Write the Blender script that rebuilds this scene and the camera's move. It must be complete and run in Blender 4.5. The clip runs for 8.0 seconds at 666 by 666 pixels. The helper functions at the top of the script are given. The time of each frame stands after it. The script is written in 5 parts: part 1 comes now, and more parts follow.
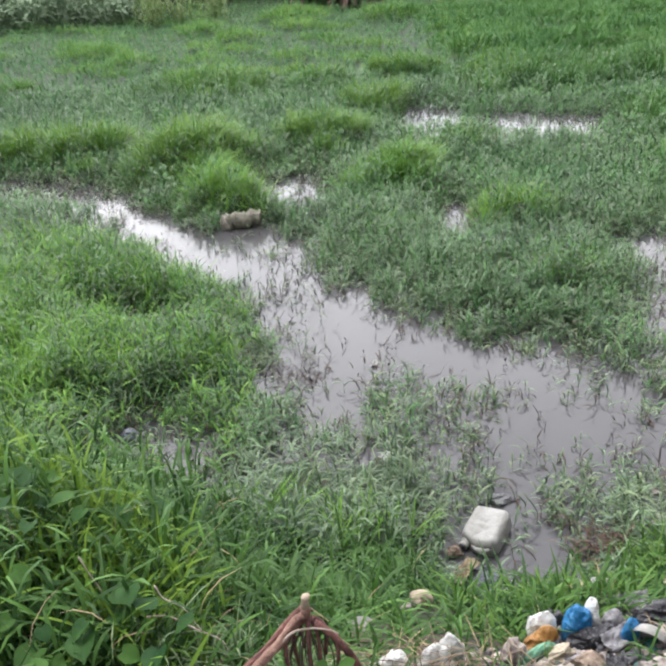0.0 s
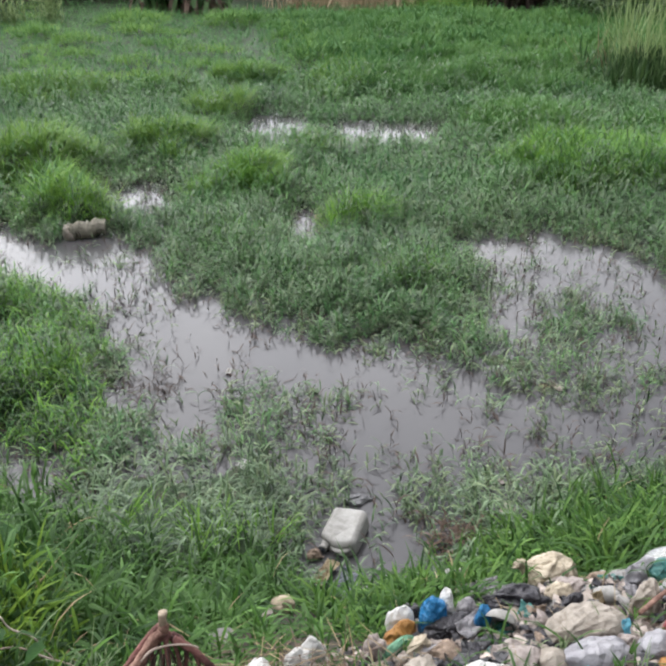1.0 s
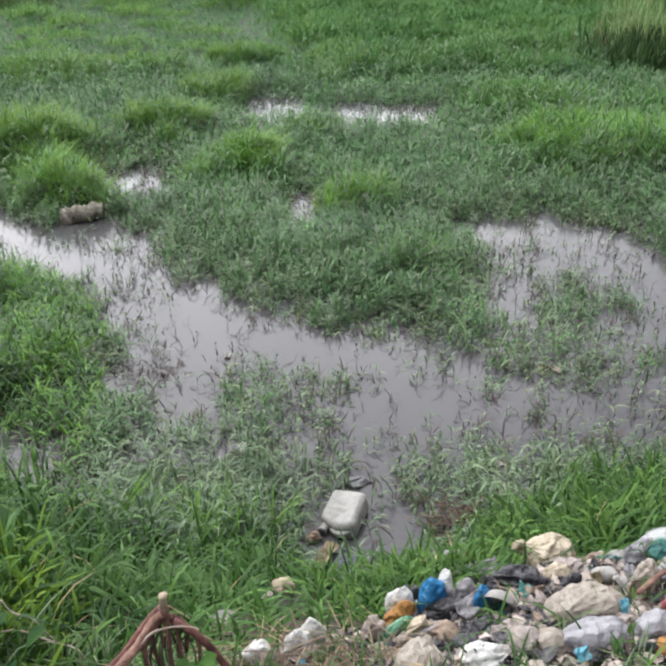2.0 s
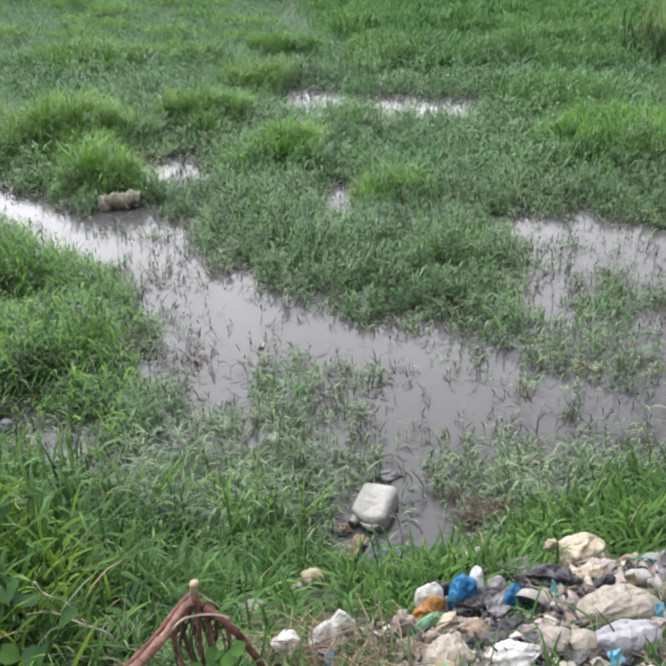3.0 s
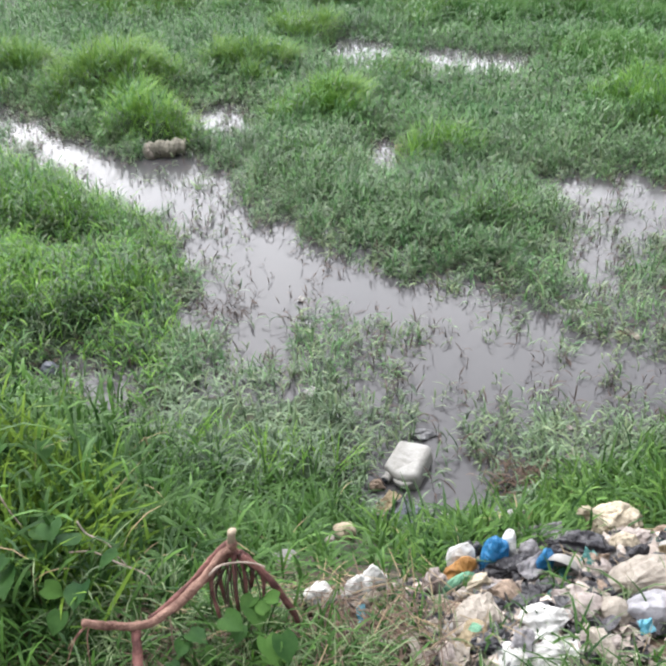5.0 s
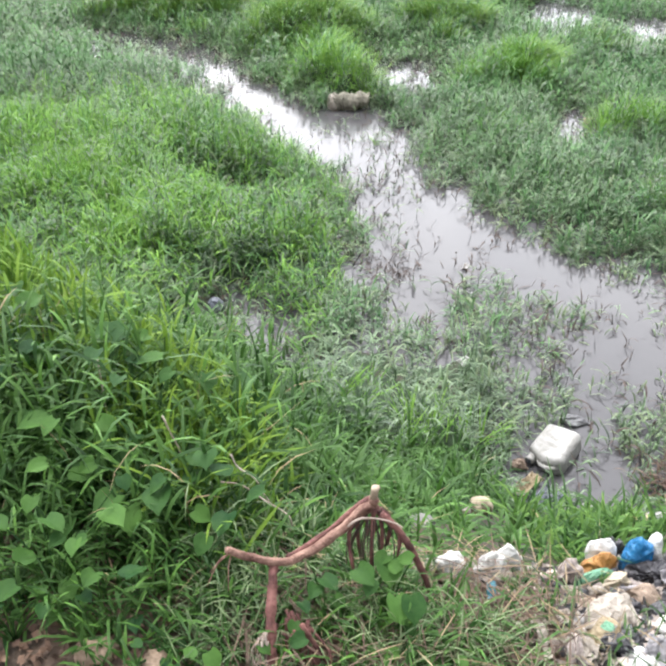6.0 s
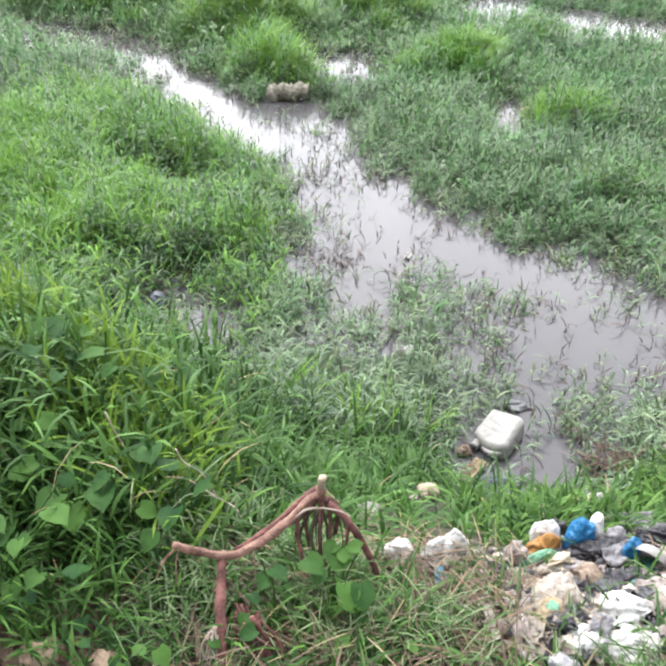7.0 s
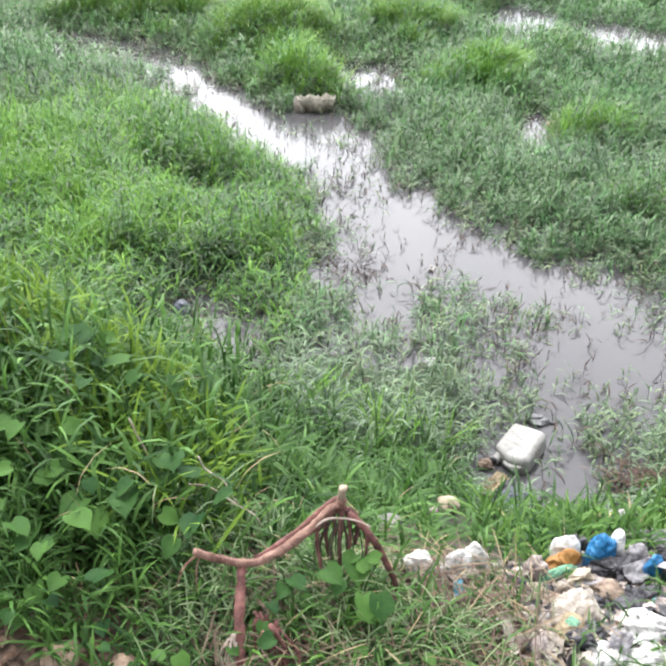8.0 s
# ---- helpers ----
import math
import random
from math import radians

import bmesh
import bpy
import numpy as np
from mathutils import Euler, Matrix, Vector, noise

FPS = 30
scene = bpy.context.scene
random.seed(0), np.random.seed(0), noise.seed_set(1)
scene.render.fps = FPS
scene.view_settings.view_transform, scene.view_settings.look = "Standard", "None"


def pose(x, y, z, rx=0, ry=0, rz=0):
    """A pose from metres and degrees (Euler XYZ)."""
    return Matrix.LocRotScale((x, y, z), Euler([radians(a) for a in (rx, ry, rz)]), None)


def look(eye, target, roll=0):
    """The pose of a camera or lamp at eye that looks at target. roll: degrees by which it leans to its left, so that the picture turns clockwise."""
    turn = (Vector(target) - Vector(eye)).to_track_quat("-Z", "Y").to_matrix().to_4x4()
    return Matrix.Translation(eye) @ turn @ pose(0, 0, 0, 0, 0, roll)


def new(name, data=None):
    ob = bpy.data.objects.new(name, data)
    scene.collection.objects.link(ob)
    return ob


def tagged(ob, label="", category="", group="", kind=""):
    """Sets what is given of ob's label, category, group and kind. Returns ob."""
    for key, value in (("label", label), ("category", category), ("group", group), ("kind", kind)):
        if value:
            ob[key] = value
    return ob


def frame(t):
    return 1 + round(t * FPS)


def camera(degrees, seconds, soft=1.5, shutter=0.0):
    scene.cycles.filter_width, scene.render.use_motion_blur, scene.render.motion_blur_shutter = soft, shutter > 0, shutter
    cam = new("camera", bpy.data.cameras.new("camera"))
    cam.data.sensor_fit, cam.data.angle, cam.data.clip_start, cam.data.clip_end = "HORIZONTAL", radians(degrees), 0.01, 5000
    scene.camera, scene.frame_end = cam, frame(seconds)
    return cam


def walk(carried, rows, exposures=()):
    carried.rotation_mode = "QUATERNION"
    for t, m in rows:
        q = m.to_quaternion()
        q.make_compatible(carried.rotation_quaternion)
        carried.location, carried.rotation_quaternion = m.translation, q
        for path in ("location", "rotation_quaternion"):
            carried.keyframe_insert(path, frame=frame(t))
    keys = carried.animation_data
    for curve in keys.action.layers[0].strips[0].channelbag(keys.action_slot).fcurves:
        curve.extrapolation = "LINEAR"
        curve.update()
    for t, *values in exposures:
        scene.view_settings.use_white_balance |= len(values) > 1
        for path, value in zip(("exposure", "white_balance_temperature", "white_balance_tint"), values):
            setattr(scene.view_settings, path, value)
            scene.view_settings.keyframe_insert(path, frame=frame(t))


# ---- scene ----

# ---------------------------------------------------------------- camera and its path
cam = camera(43.06, 8.0, soft=2.8)
# seconds, x, y, z, yaw, pitch, roll
ROWS = [
    (0.0, 0.000, 0.000, 2.400, 0.00, -27.00, 3.15),
    (0.5, 0.006, -0.001, 2.398, -6.44, -25.33, 1.17),
    (1.0, 0.011, 0.001, 2.396, -9.74, -26.83, 0.61),
    (1.2, 0.013, 0.003, 2.393, -9.73, -27.42, 0.90),
    (2.3, 0.012, 0.004, 2.394, -9.96, -27.99, 0.80),
    (2.5, 0.008, 0.011, 2.390, -9.11, -27.73, 0.53),
    (3.0, 0.005, 0.016, 2.387, -7.36, -28.48, 0.65),
    (3.5, 0.002, 0.012, 2.392, -5.61, -28.93, 0.76),
    (4.0, -0.002, 0.008, 2.392, -5.40, -27.28, 0.71),
    (4.2, -0.002, 0.012, 2.389, -5.66, -27.66, 0.47),
    (5.3, -0.020, 0.023, 2.390, -1.40, -32.91, -1.00),
    (5.5, -0.026, 0.024, 2.393, 3.19, -33.62, -0.60),
    (6.0, -0.042, 0.021, 2.396, 8.67, -34.28, -0.92),
    (6.5, -0.039, 0.027, 2.390, 5.36, -33.41, -1.82),
    (7.0, -0.039, 0.022, 2.392, 4.89, -34.74, -1.99),
    (7.5, -0.038, 0.020, 2.391, 4.60, -35.55, -2.61),
    (8.0, -0.040, 0.012, 2.399, 6.67, -34.07, -1.92),
]
EXPOSURE = [(0.0, 1.45), (0.5, 1.25), (1.0, 1.20), (2.5, 1.32), (3.5, 1.45), (4.0, 1.42), (4.2, 1.40), (5.4, 1.82), (6.5, 1.98), (8.0, 2.0)]
walk(cam, [(t, pose(x, y, z, 90 + p, r, yw)) for t, x, y, z, yw, p, r in ROWS], exposures=EXPOSURE)

# ---------------------------------------------------------------- overcast sky and a soft sun
SUN_ELEV, SUN_TURN = radians(72), radians(22)
world = bpy.data.worlds.new("overcast_sky")
scene.world = world
world.use_nodes = True
wn, wl = world.node_tree.nodes, world.node_tree.links
wn.clear()
w_out = wn.new("ShaderNodeOutputWorld")
w_bg = wn.new("ShaderNodeBackground")
w_sky = wn.new("ShaderNodeTexSky")
w_sky.sky_type = "NISHITA"
w_sky.sun_disc = False
w_sky.sun_elevation, w_sky.sun_rotation = SUN_ELEV, -SUN_TURN
w_dim = wn.new("ShaderNodeVectorMath")
w_dim.operation = "SCALE"
w_dim.inputs["Scale"].default_value = 0.10
w_co = wn.new("ShaderNodeTexCoord")
w_noise = wn.new("ShaderNodeTexNoise")
w_noise.inputs["Scale"].default_value = 2.3
w_noise.inputs["Detail"].default_value = 5.0
w_ramp = wn.new("ShaderNodeValToRGB")
w_ramp.color_ramp.elements[0].position, w_ramp.color_ramp.elements[0].color = 0.32, (0.64, 0.65, 0.70, 1)
w_ramp.color_ramp.elements[1].position, w_ramp.color_ramp.elements[1].color = 0.70, (1.24, 1.23, 1.24, 1)
w_sun = wn.new("ShaderNodeVectorMath")
w_sun.operation = "DOT_PRODUCT"
w_sun.inputs[1].default_value = (-0.48, 0.78, 0.42)
w_glow = wn.new("ShaderNodeMapRange")
w_glow.interpolation_type = "SMOOTHSTEP"
w_glow.inputs["From Min"].default_value, w_glow.inputs["From Max"].default_value = 0.15, 1.0
w_glow.inputs["To Min"].default_value, w_glow.inputs["To Max"].default_value = 0.42, 2.45
w_veil = wn.new("ShaderNodeVectorMath")
w_veil.operation = "SCALE"
wl.new(w_co.outputs["Generated"], w_sun.inputs[0])
wl.new(w_sun.outputs["Value"], w_glow.inputs["Value"])
wl.new(w_glow.outputs["Result"], w_veil.inputs["Scale"])
w_mix = wn.new("ShaderNodeMix")
w_mix.data_type = "RGBA"
w_mix.inputs["Factor"].default_value = 0.86
wl.new(w_sky.outputs[0], w_dim.inputs[0])
wl.new(w_co.outputs["Generated"], w_noise.inputs["Vector"])
wl.new(w_noise.outputs["Fac"], w_ramp.inputs["Fac"])
wl.new(w_dim.outputs[0], w_mix.inputs["A"])
wl.new(w_ramp.outputs[0], w_veil.inputs[0])
wl.new(w_veil.outputs[0], w_mix.inputs["B"])
wl.new(w_mix.outputs["Result"], w_bg.inputs["Color"])
w_bg.inputs["Strength"].default_value = 0.95
wl.new(w_bg.outputs[0], w_out.inputs["Surface"])

sun = new("sun", bpy.data.lights.new("sun", "SUN"))
sun.data.energy, sun.data.angle, sun.data.color = 0.7, radians(25), (1.0, 0.98, 0.95)
sun.matrix_world = look((-30 * math.sin(SUN_TURN), 30 * math.cos(SUN_TURN), 30 * math.tan(SUN_ELEV)), (0, 0, 0))


# ---------------------------------------------------------------- materials
def mat(name, dark, light, scale=6.0, rough=0.6, spec=0.4, bump=0.0, bump_scale=60.0, fine=0.35, island=0.0, rand=0.0, leaf=0.0, metal=0.0, clear=0.0, coords="position", ior=1.45):
    """dark..light by broad noise, varied by fine noise, by mesh island or by object; leaf: share of light let through."""
    m = bpy.data.materials.new(name)
    m.use_nodes = True
    n, l = m.node_tree.nodes, m.node_tree.links
    b, out = n["Principled BSDF"], n["Material Output"]
    if coords == "position":
        co = n.new("ShaderNodeNewGeometry").outputs["Position"]
    else:
        co = n.new("ShaderNodeTexCoord").outputs["Object"]
    broad = n.new("ShaderNodeTexNoise")
    broad.inputs["Scale"].default_value, broad.inputs["Detail"].default_value = scale, 3.0
    small = n.new("ShaderNodeTexNoise")
    small.inputs["Scale"].default_value, small.inputs["Detail"].default_value = scale * 9, 4.0
    l.new(co, broad.inputs["Vector"])
    l.new(co, small.inputs["Vector"])
    add = n.new("ShaderNodeMath")
    add.operation = "MULTIPLY_ADD"
    add.inputs[1].default_value = fine
    l.new(small.outputs["Fac"], add.inputs[0])
    l.new(broad.outputs["Fac"], add.inputs[2])
    value = add.outputs[0]
    for amount, kind in ((island, "island"), (rand, "object")):
        if amount:
            src = n.new("ShaderNodeNewGeometry").outputs["Random Per Island"] if kind == "island" else n.new("ShaderNodeObjectInfo").outputs["Random"]
            more = n.new("ShaderNodeMath")
            more.operation = "MULTIPLY_ADD"
            more.inputs[1].default_value = amount
            l.new(src, more.inputs[0])
            l.new(value, more.inputs[2])
            value = more.outputs[0]
    mid = 0.5 + 0.5 * (fine + island + rand)
    span = n.new("ShaderNodeMapRange")
    half = 0.22 + 0.35 * (island + rand)
    span.inputs["From Min"].default_value, span.inputs["From Max"].default_value = mid - half, mid + half
    l.new(value, span.inputs["Value"])
    mix = n.new("ShaderNodeMix")
    mix.data_type = "RGBA"
    mix.inputs["A"].default_value, mix.inputs["B"].default_value = (*dark, 1), (*light, 1)
    l.new(span.outputs["Result"], mix.inputs["Factor"])
    l.new(mix.outputs["Result"], b.inputs["Base Color"])
    b.inputs["Roughness"].default_value, b.inputs["Specular IOR Level"].default_value = rough, spec
    b.inputs["Metallic"].default_value, b.inputs["IOR"].default_value = metal, ior
    b.inputs["Transmission Weight"].default_value = clear
    if bump:
        bt = n.new("ShaderNodeTexNoise")
        bt.inputs["Scale"].default_value, bt.inputs["Detail"].default_value = bump_scale, 6.0
        l.new(co, bt.inputs["Vector"])
        bn = n.new("ShaderNodeBump")
        bn.inputs["Strength"].default_value, bn.inputs["Distance"].default_value = bump, 0.6 / bump_scale
        l.new(bt.outputs["Fac"], bn.inputs["Height"])
        l.new(bn.outputs["Normal"], b.inputs["Normal"])
    if leaf:
        tr = n.new("ShaderNodeBsdfTranslucent")
        l.new(mix.outputs["Result"], tr.inputs["Color"])
        sh = n.new("ShaderNodeMixShader")
        sh.inputs[0].default_value = leaf
        l.new(b.outputs[0], sh.inputs[1])
        l.new(tr.outputs[0], sh.inputs[2])
        l.new(sh.outputs[0], out.inputs["Surface"])
    return m


def ground_material():
    """Mud in the marsh, brown littered soil where the ground stands clear of the water."""
    m = mat("marsh_ground", (0.022, 0.020, 0.015), (0.065, 0.055, 0.038), 1.5, 0.75, 0.3, 0.7, 40)
    n, l = m.node_tree.nodes, m.node_tree.links
    b = n["Principled BSDF"]
    low = b.inputs["Base Color"].links[0].from_socket
    pos = n.new("ShaderNodeNewGeometry").outputs["Position"]
    xyz = n.new("ShaderNodeSeparateXYZ")
    l.new(pos, xyz.inputs[0])
    t = n.new("ShaderNodeTexNoise")
    t.inputs["Scale"].default_value, t.inputs["Detail"].default_value = 16.0, 6.0
    l.new(pos, t.inputs["Vector"])
    wob = n.new("ShaderNodeMath")
    wob.operation = "MULTIPLY_ADD"
    wob.inputs[1].default_value = 0.35
    l.new(t.outputs["Fac"], wob.inputs[0])
    l.new(xyz.outputs["Z"], wob.inputs[2])
    span = n.new("ShaderNodeMapRange")
    span.inputs["From Min"].default_value, span.inputs["From Max"].default_value = 0.78, 1.05
    l.new(wob.outputs[0], span.inputs["Value"])
    soil = n.new("ShaderNodeValToRGB")
    soil.color_ramp.elements[0].position, soil.color_ramp.elements[0].color = 0.32, (0.045, 0.032, 0.024, 1)
    soil.color_ramp.elements[1].position, soil.color_ramp.elements[1].color = 0.70, (0.175, 0.122, 0.092, 1)
    l.new(t.outputs["Fac"], soil.inputs["Fac"])
    moss = n.new("ShaderNodeMapRange")
    moss.inputs["From Min"].default_value, moss.inputs["From Max"].default_value = 0.13, 0.20
    l.new(wob.outputs[0], moss.inputs["Value"])
    bare = n.new("ShaderNodeMapRange")
    bare.inputs["From Min"].default_value, bare.inputs["From Max"].default_value = 0.36, 0.44
    bare.inputs["To Min"].default_value, bare.inputs["To Max"].default_value = 1.0, 0.0
    l.new(wob.outputs[0], bare.inputs["Value"])
    mossy = n.new("ShaderNodeMath")
    mossy.operation = "MULTIPLY"
    l.new(moss.outputs["Result"], mossy.inputs[0])
    l.new(bare.outputs["Result"], mossy.inputs[1])
    green = n.new("ShaderNodeMix")
    green.data_type = "RGBA"
    green.inputs["B"].default_value = (0.024, 0.046, 0.018, 1)
    l.new(mossy.outputs[0], green.inputs["Factor"])
    l.new(low, green.inputs["A"])
    mix = n.new("ShaderNodeMix")
    mix.data_type = "RGBA"
    l.new(span.outputs["Result"], mix.inputs["Factor"])
    l.new(green.outputs["Result"], mix.inputs["A"])
    l.new(soil.outputs[0], mix.inputs["B"])
    l.new(mix.outputs["Result"], b.inputs["Base Color"])
    return m


M_MUD = ground_material()
M_TUFT = mat("tuft_grass", (0.056, 0.170, 0.028), (0.215, 0.385, 0.064), 0.9, 0.6, 0.2, island=0.6, leaf=0.22)
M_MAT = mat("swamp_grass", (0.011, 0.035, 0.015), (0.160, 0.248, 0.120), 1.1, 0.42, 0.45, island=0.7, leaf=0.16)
# Pale leaves, with the sky's grey-green sheen put into their colour.
M_SHEEN_PALE = mat("sheen_pale_grass", (0.024, 0.048, 0.020), (0.188, 0.248, 0.122), 1.3, 0.5, 0.35, island=0.7, leaf=0.12)
# Stronger light over the far marsh is put into this raised green.
M_DISTANT_LIFTED = mat("distant_grass", (0.046, 0.140, 0.054), (0.135, 0.255, 0.092), 0.6, 0.7, 0.2, island=0.5, leaf=0.25)
M_MIDDLE = mat("middle_grass", (0.021, 0.084, 0.028), (0.155, 0.300, 0.104), 0.8, 0.6, 0.25, island=0.6, leaf=0.2)
# Weaker light on the near bank is put into this lowered green.
M_BANK_DIMMED = mat("bank_grass", (0.008, 0.034, 0.007), (0.062, 0.135, 0.028), 2.0, 0.55, 0.20, island=0.7, leaf=0.20)
M_CREST = mat("crest_grass", (0.058, 0.140, 0.016), (0.180, 0.285, 0.042), 2.0, 0.6, 0.15, island=0.6, leaf=0.25)
M_LUSH = mat("lush_grass", (0.030, 0.092, 0.016), (0.128, 0.232, 0.050), 2.2, 0.55, 0.2, island=0.6, leaf=0.22)
M_FRESH = mat("fresh_grass", (0.026, 0.086, 0.014), (0.105, 0.225, 0.040), 2.2, 0.48, 0.3, island=0.6, leaf=0.22)
# Right-hand grass: the dimmer light there is put into its colour.
M_MEADOW_DIMMED = mat("meadow_grass", (0.027, 0.100, 0.024), (0.106, 0.220, 0.046), 0.55, 0.65, 0.2, island=0.5, leaf=0.22)
# Distant mounds carry their brighter light in this lifted colour.
M_CROWN_LIFTED = mat("distant_mound_grass", (0.075, 0.190, 0.046), (0.205, 0.345, 0.082), 0.5, 0.7, 0.2, island=0.5, leaf=0.25)
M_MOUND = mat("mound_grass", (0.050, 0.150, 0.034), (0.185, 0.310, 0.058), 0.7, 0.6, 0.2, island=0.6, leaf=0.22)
M_FINE = mat("fine_pale_grass", (0.050, 0.095, 0.040), (0.220, 0.290, 0.140), 2.0, 0.5, 0.3, island=0.7, leaf=0.2)
M_CANE = mat("pale_cane", (0.140, 0.215, 0.075), (0.300, 0.385, 0.175), 2.0, 0.6, 0.25, island=0.6, leaf=0.25)
M_DRY = mat("dry_tan_grass", (0.24, 0.18, 0.11), (0.48, 0.39, 0.27), 1.0, 0.8, 0.2, island=0.6, leaf=0.2)
M_STRAW = mat("dry_straw", (0.15, 0.105, 0.055), (0.38, 0.30, 0.18), 3, 0.7, 0.3, island=0.6, leaf=0.1)
M_DEAD = mat("withered_brown_leaves", (0.042, 0.028, 0.021), (0.145, 0.102, 0.076), 3, 0.8, 0.2, island=0.6)
M_ROT = mat("rotting_stems", (0.018, 0.016, 0.016), (0.085, 0.055, 0.042), 3, 0.7, 0.3, island=0.6)
M_BROAD = mat("broad_leaf", (0.016, 0.056, 0.018), (0.080, 0.175, 0.036), 14, 0.60, 0.18, 0.35, 160, rand=0.9, leaf=0.40)
# Distance haze is mixed into these two leaf colours; the air is clear.
M_MIST = mat("haze_tinted_foliage", (0.150, 0.205, 0.135), (0.290, 0.370, 0.245), 0.5, 0.7, 0.2, island=0.6, leaf=0.3)
M_HAZE = mat("haze_paled_foliage", (0.082, 0.128, 0.074), (0.180, 0.250, 0.148), 0.5, 0.7, 0.2, island=0.6, leaf=0.2)
M_FAR = mat("far_foliage", (0.020, 0.055, 0.018), (0.075, 0.130, 0.040), 0.8, 0.6, 0.3, island=0.6, leaf=0.2)


def water_material():
    m = bpy.data.materials.new("muddy_water")
    m.use_nodes = True
    n, l = m.node_tree.nodes, m.node_tree.links
    b = n["Principled BSDF"]
    co = n.new("ShaderNodeNewGeometry").outputs["Position"]
    t1 = n.new("ShaderNodeTexNoise")
    t1.inputs["Scale"].default_value, t1.inputs["Detail"].default_value = 0.55, 4.0
    l.new(co, t1.inputs["Vector"])
    mix = n.new("ShaderNodeMix")
    mix.data_type = "RGBA"
    mix.inputs["A"].default_value, mix.inputs["B"].default_value = (0.044, 0.043, 0.046, 1), (0.076, 0.074, 0.077, 1)
    l.new(t1.outputs["Fac"], mix.inputs["Factor"])
    l.new(mix.outputs["Result"], b.inputs["Base Color"])
    b.inputs["Roughness"].default_value, b.inputs["IOR"].default_value = 0.05, 1.33
    t2 = n.new("ShaderNodeTexNoise")
    t2.inputs["Scale"].default_value, t2.inputs["Detail"].default_value = 5.0, 2.0
    l.new(co, t2.inputs["Vector"])
    bn = n.new("ShaderNodeBump")
    bn.inputs["Strength"].default_value, bn.inputs["Distance"].default_value = 0.06, 0.02
    l.new(t2.outputs["Fac"], bn.inputs["Height"])
    l.new(bn.outputs["Normal"], b.inputs["Normal"])
    return m


M_WATER = water_material()


# ---------------------------------------------------------------- plan of the marsh
def smooth(a, b, v):
    k = np.clip((v - a) / (b - a), 0, 1)
    return k * k * (3 - 2 * k)


def wavy(x, y, size, seed):
    """Cheap smooth noise in -1..1 on arrays."""
    r = np.random.default_rng(seed)
    v = np.zeros(np.broadcast(x, y).shape)
    for k in range(9):
        a, f = r.uniform(0, 2 * np.pi), r.uniform(0.6, 1.9) / size
        v = v + np.sin((x * np.cos(a) + y * np.sin(a)) * f * 2 * np.pi + r.uniform(0, 6.3))
    return v / 4.0


# open water: capsules x, y, x, y, radius
POOLS_NEAR = [
    (-0.22, 5.00, 0.10, 4.50, 0.40), (-0.22, 4.25, 0.30, 4.45, 0.33), (0.40, 4.35, 1.00, 4.05, 0.33),
    (0.85, 3.50, 1.25, 3.62, 0.36), (0.78, 3.20, 0.62, 2.60, 0.13), (1.25, 3.48, 2.00, 3.32, 0.34),
    (-1.10, 3.58, -0.86, 3.30, 0.12), (-1.36, 4.95, -1.30, 4.93, 0.07), (2.10, 3.35, 2.60, 3.50, 0.18), (-0.26, 3.98, -0.14, 3.80, 0.20),
]
POOLS_FAR = [
    (-0.45, 5.50, -1.15, 6.10, 0.30), (-1.25, 6.30, -1.80, 6.95, 0.32), (-1.90, 7.00, -2.38, 7.75, 0.20),
    (-2.42, 7.90, -3.65, 8.40, 0.14), (2.32, 5.78, 2.85, 5.62, 0.34), (2.80, 5.45, 3.00, 4.60, 0.36),
    (2.40, 5.25, 2.00, 4.60, 0.22), (2.90, 4.40, 2.55, 3.95, 0.24), (1.08, 10.60, 1.02, 9.98, 0.28),
    (1.98, 9.80, 2.50, 9.62, 0.44), (-0.50, 7.45, -0.54, 8.00, 0.25), (0.88, 6.40, 0.96, 6.95, 0.07),
    (-3.40, 6.10, -3.15, 6.10, 0.16), (-1.10, 6.45, -0.62, 6.36, 0.24), (-0.95, 6.10, -0.62, 5.85, 0.28),
]


def shore(x, y):
    """Metres to the nearest open water (minus: inside it)."""
    d = np.full(np.broadcast(x, y).shape, 9.0)
    for x0, y0, x1, y1, r in POOLS_NEAR + POOLS_FAR:
        dx, dy = x1 - x0, y1 - y0
        k = np.clip(((x - x0) * dx + (y - y0) * dy) / (dx * dx + dy * dy), 0, 1)
        d = np.minimum(d, np.hypot(x - x0 - k * dx, y - y0 - k * dy) - r)
    return d + 0.10 * wavy(x, y, 0.5, 3) + 0.05 * wavy(x, y, 0.19, 4)


# mounds of grass: x, y, radius, height
TUFTS_NEAR = [
    (-3.0, 5.3, 0.8, 0.21), (-2.35, 4.70, 0.56, 0.23), (-1.80, 5.62, 0.60, 0.18), (-1.25, 5.35, 0.45, 0.15),
    (-1.75, 4.30, 0.62, 0.20), (-1.06, 4.31, 0.45, 0.14), (-2.25, 5.25, 0.40, 0.14), (-1.08, 7.24, 0.42, 0.32), (1.36, 6.55, 0.28, 0.24),
    (0.52, 7.82, 0.42, 0.25), (0.35, 6.35, 0.45, 0.10), (1.55, 5.45, 0.42, 0.13), (0.80, 5.55, 0.40, 0.09), (2.10, 4.22, 0.28, 0.08), (0.30, 3.40, 0.30, 0.06), (0.12, 2.74, 0.26, 0.13), (-0.38, 2.88, 0.30, 0.12),
]
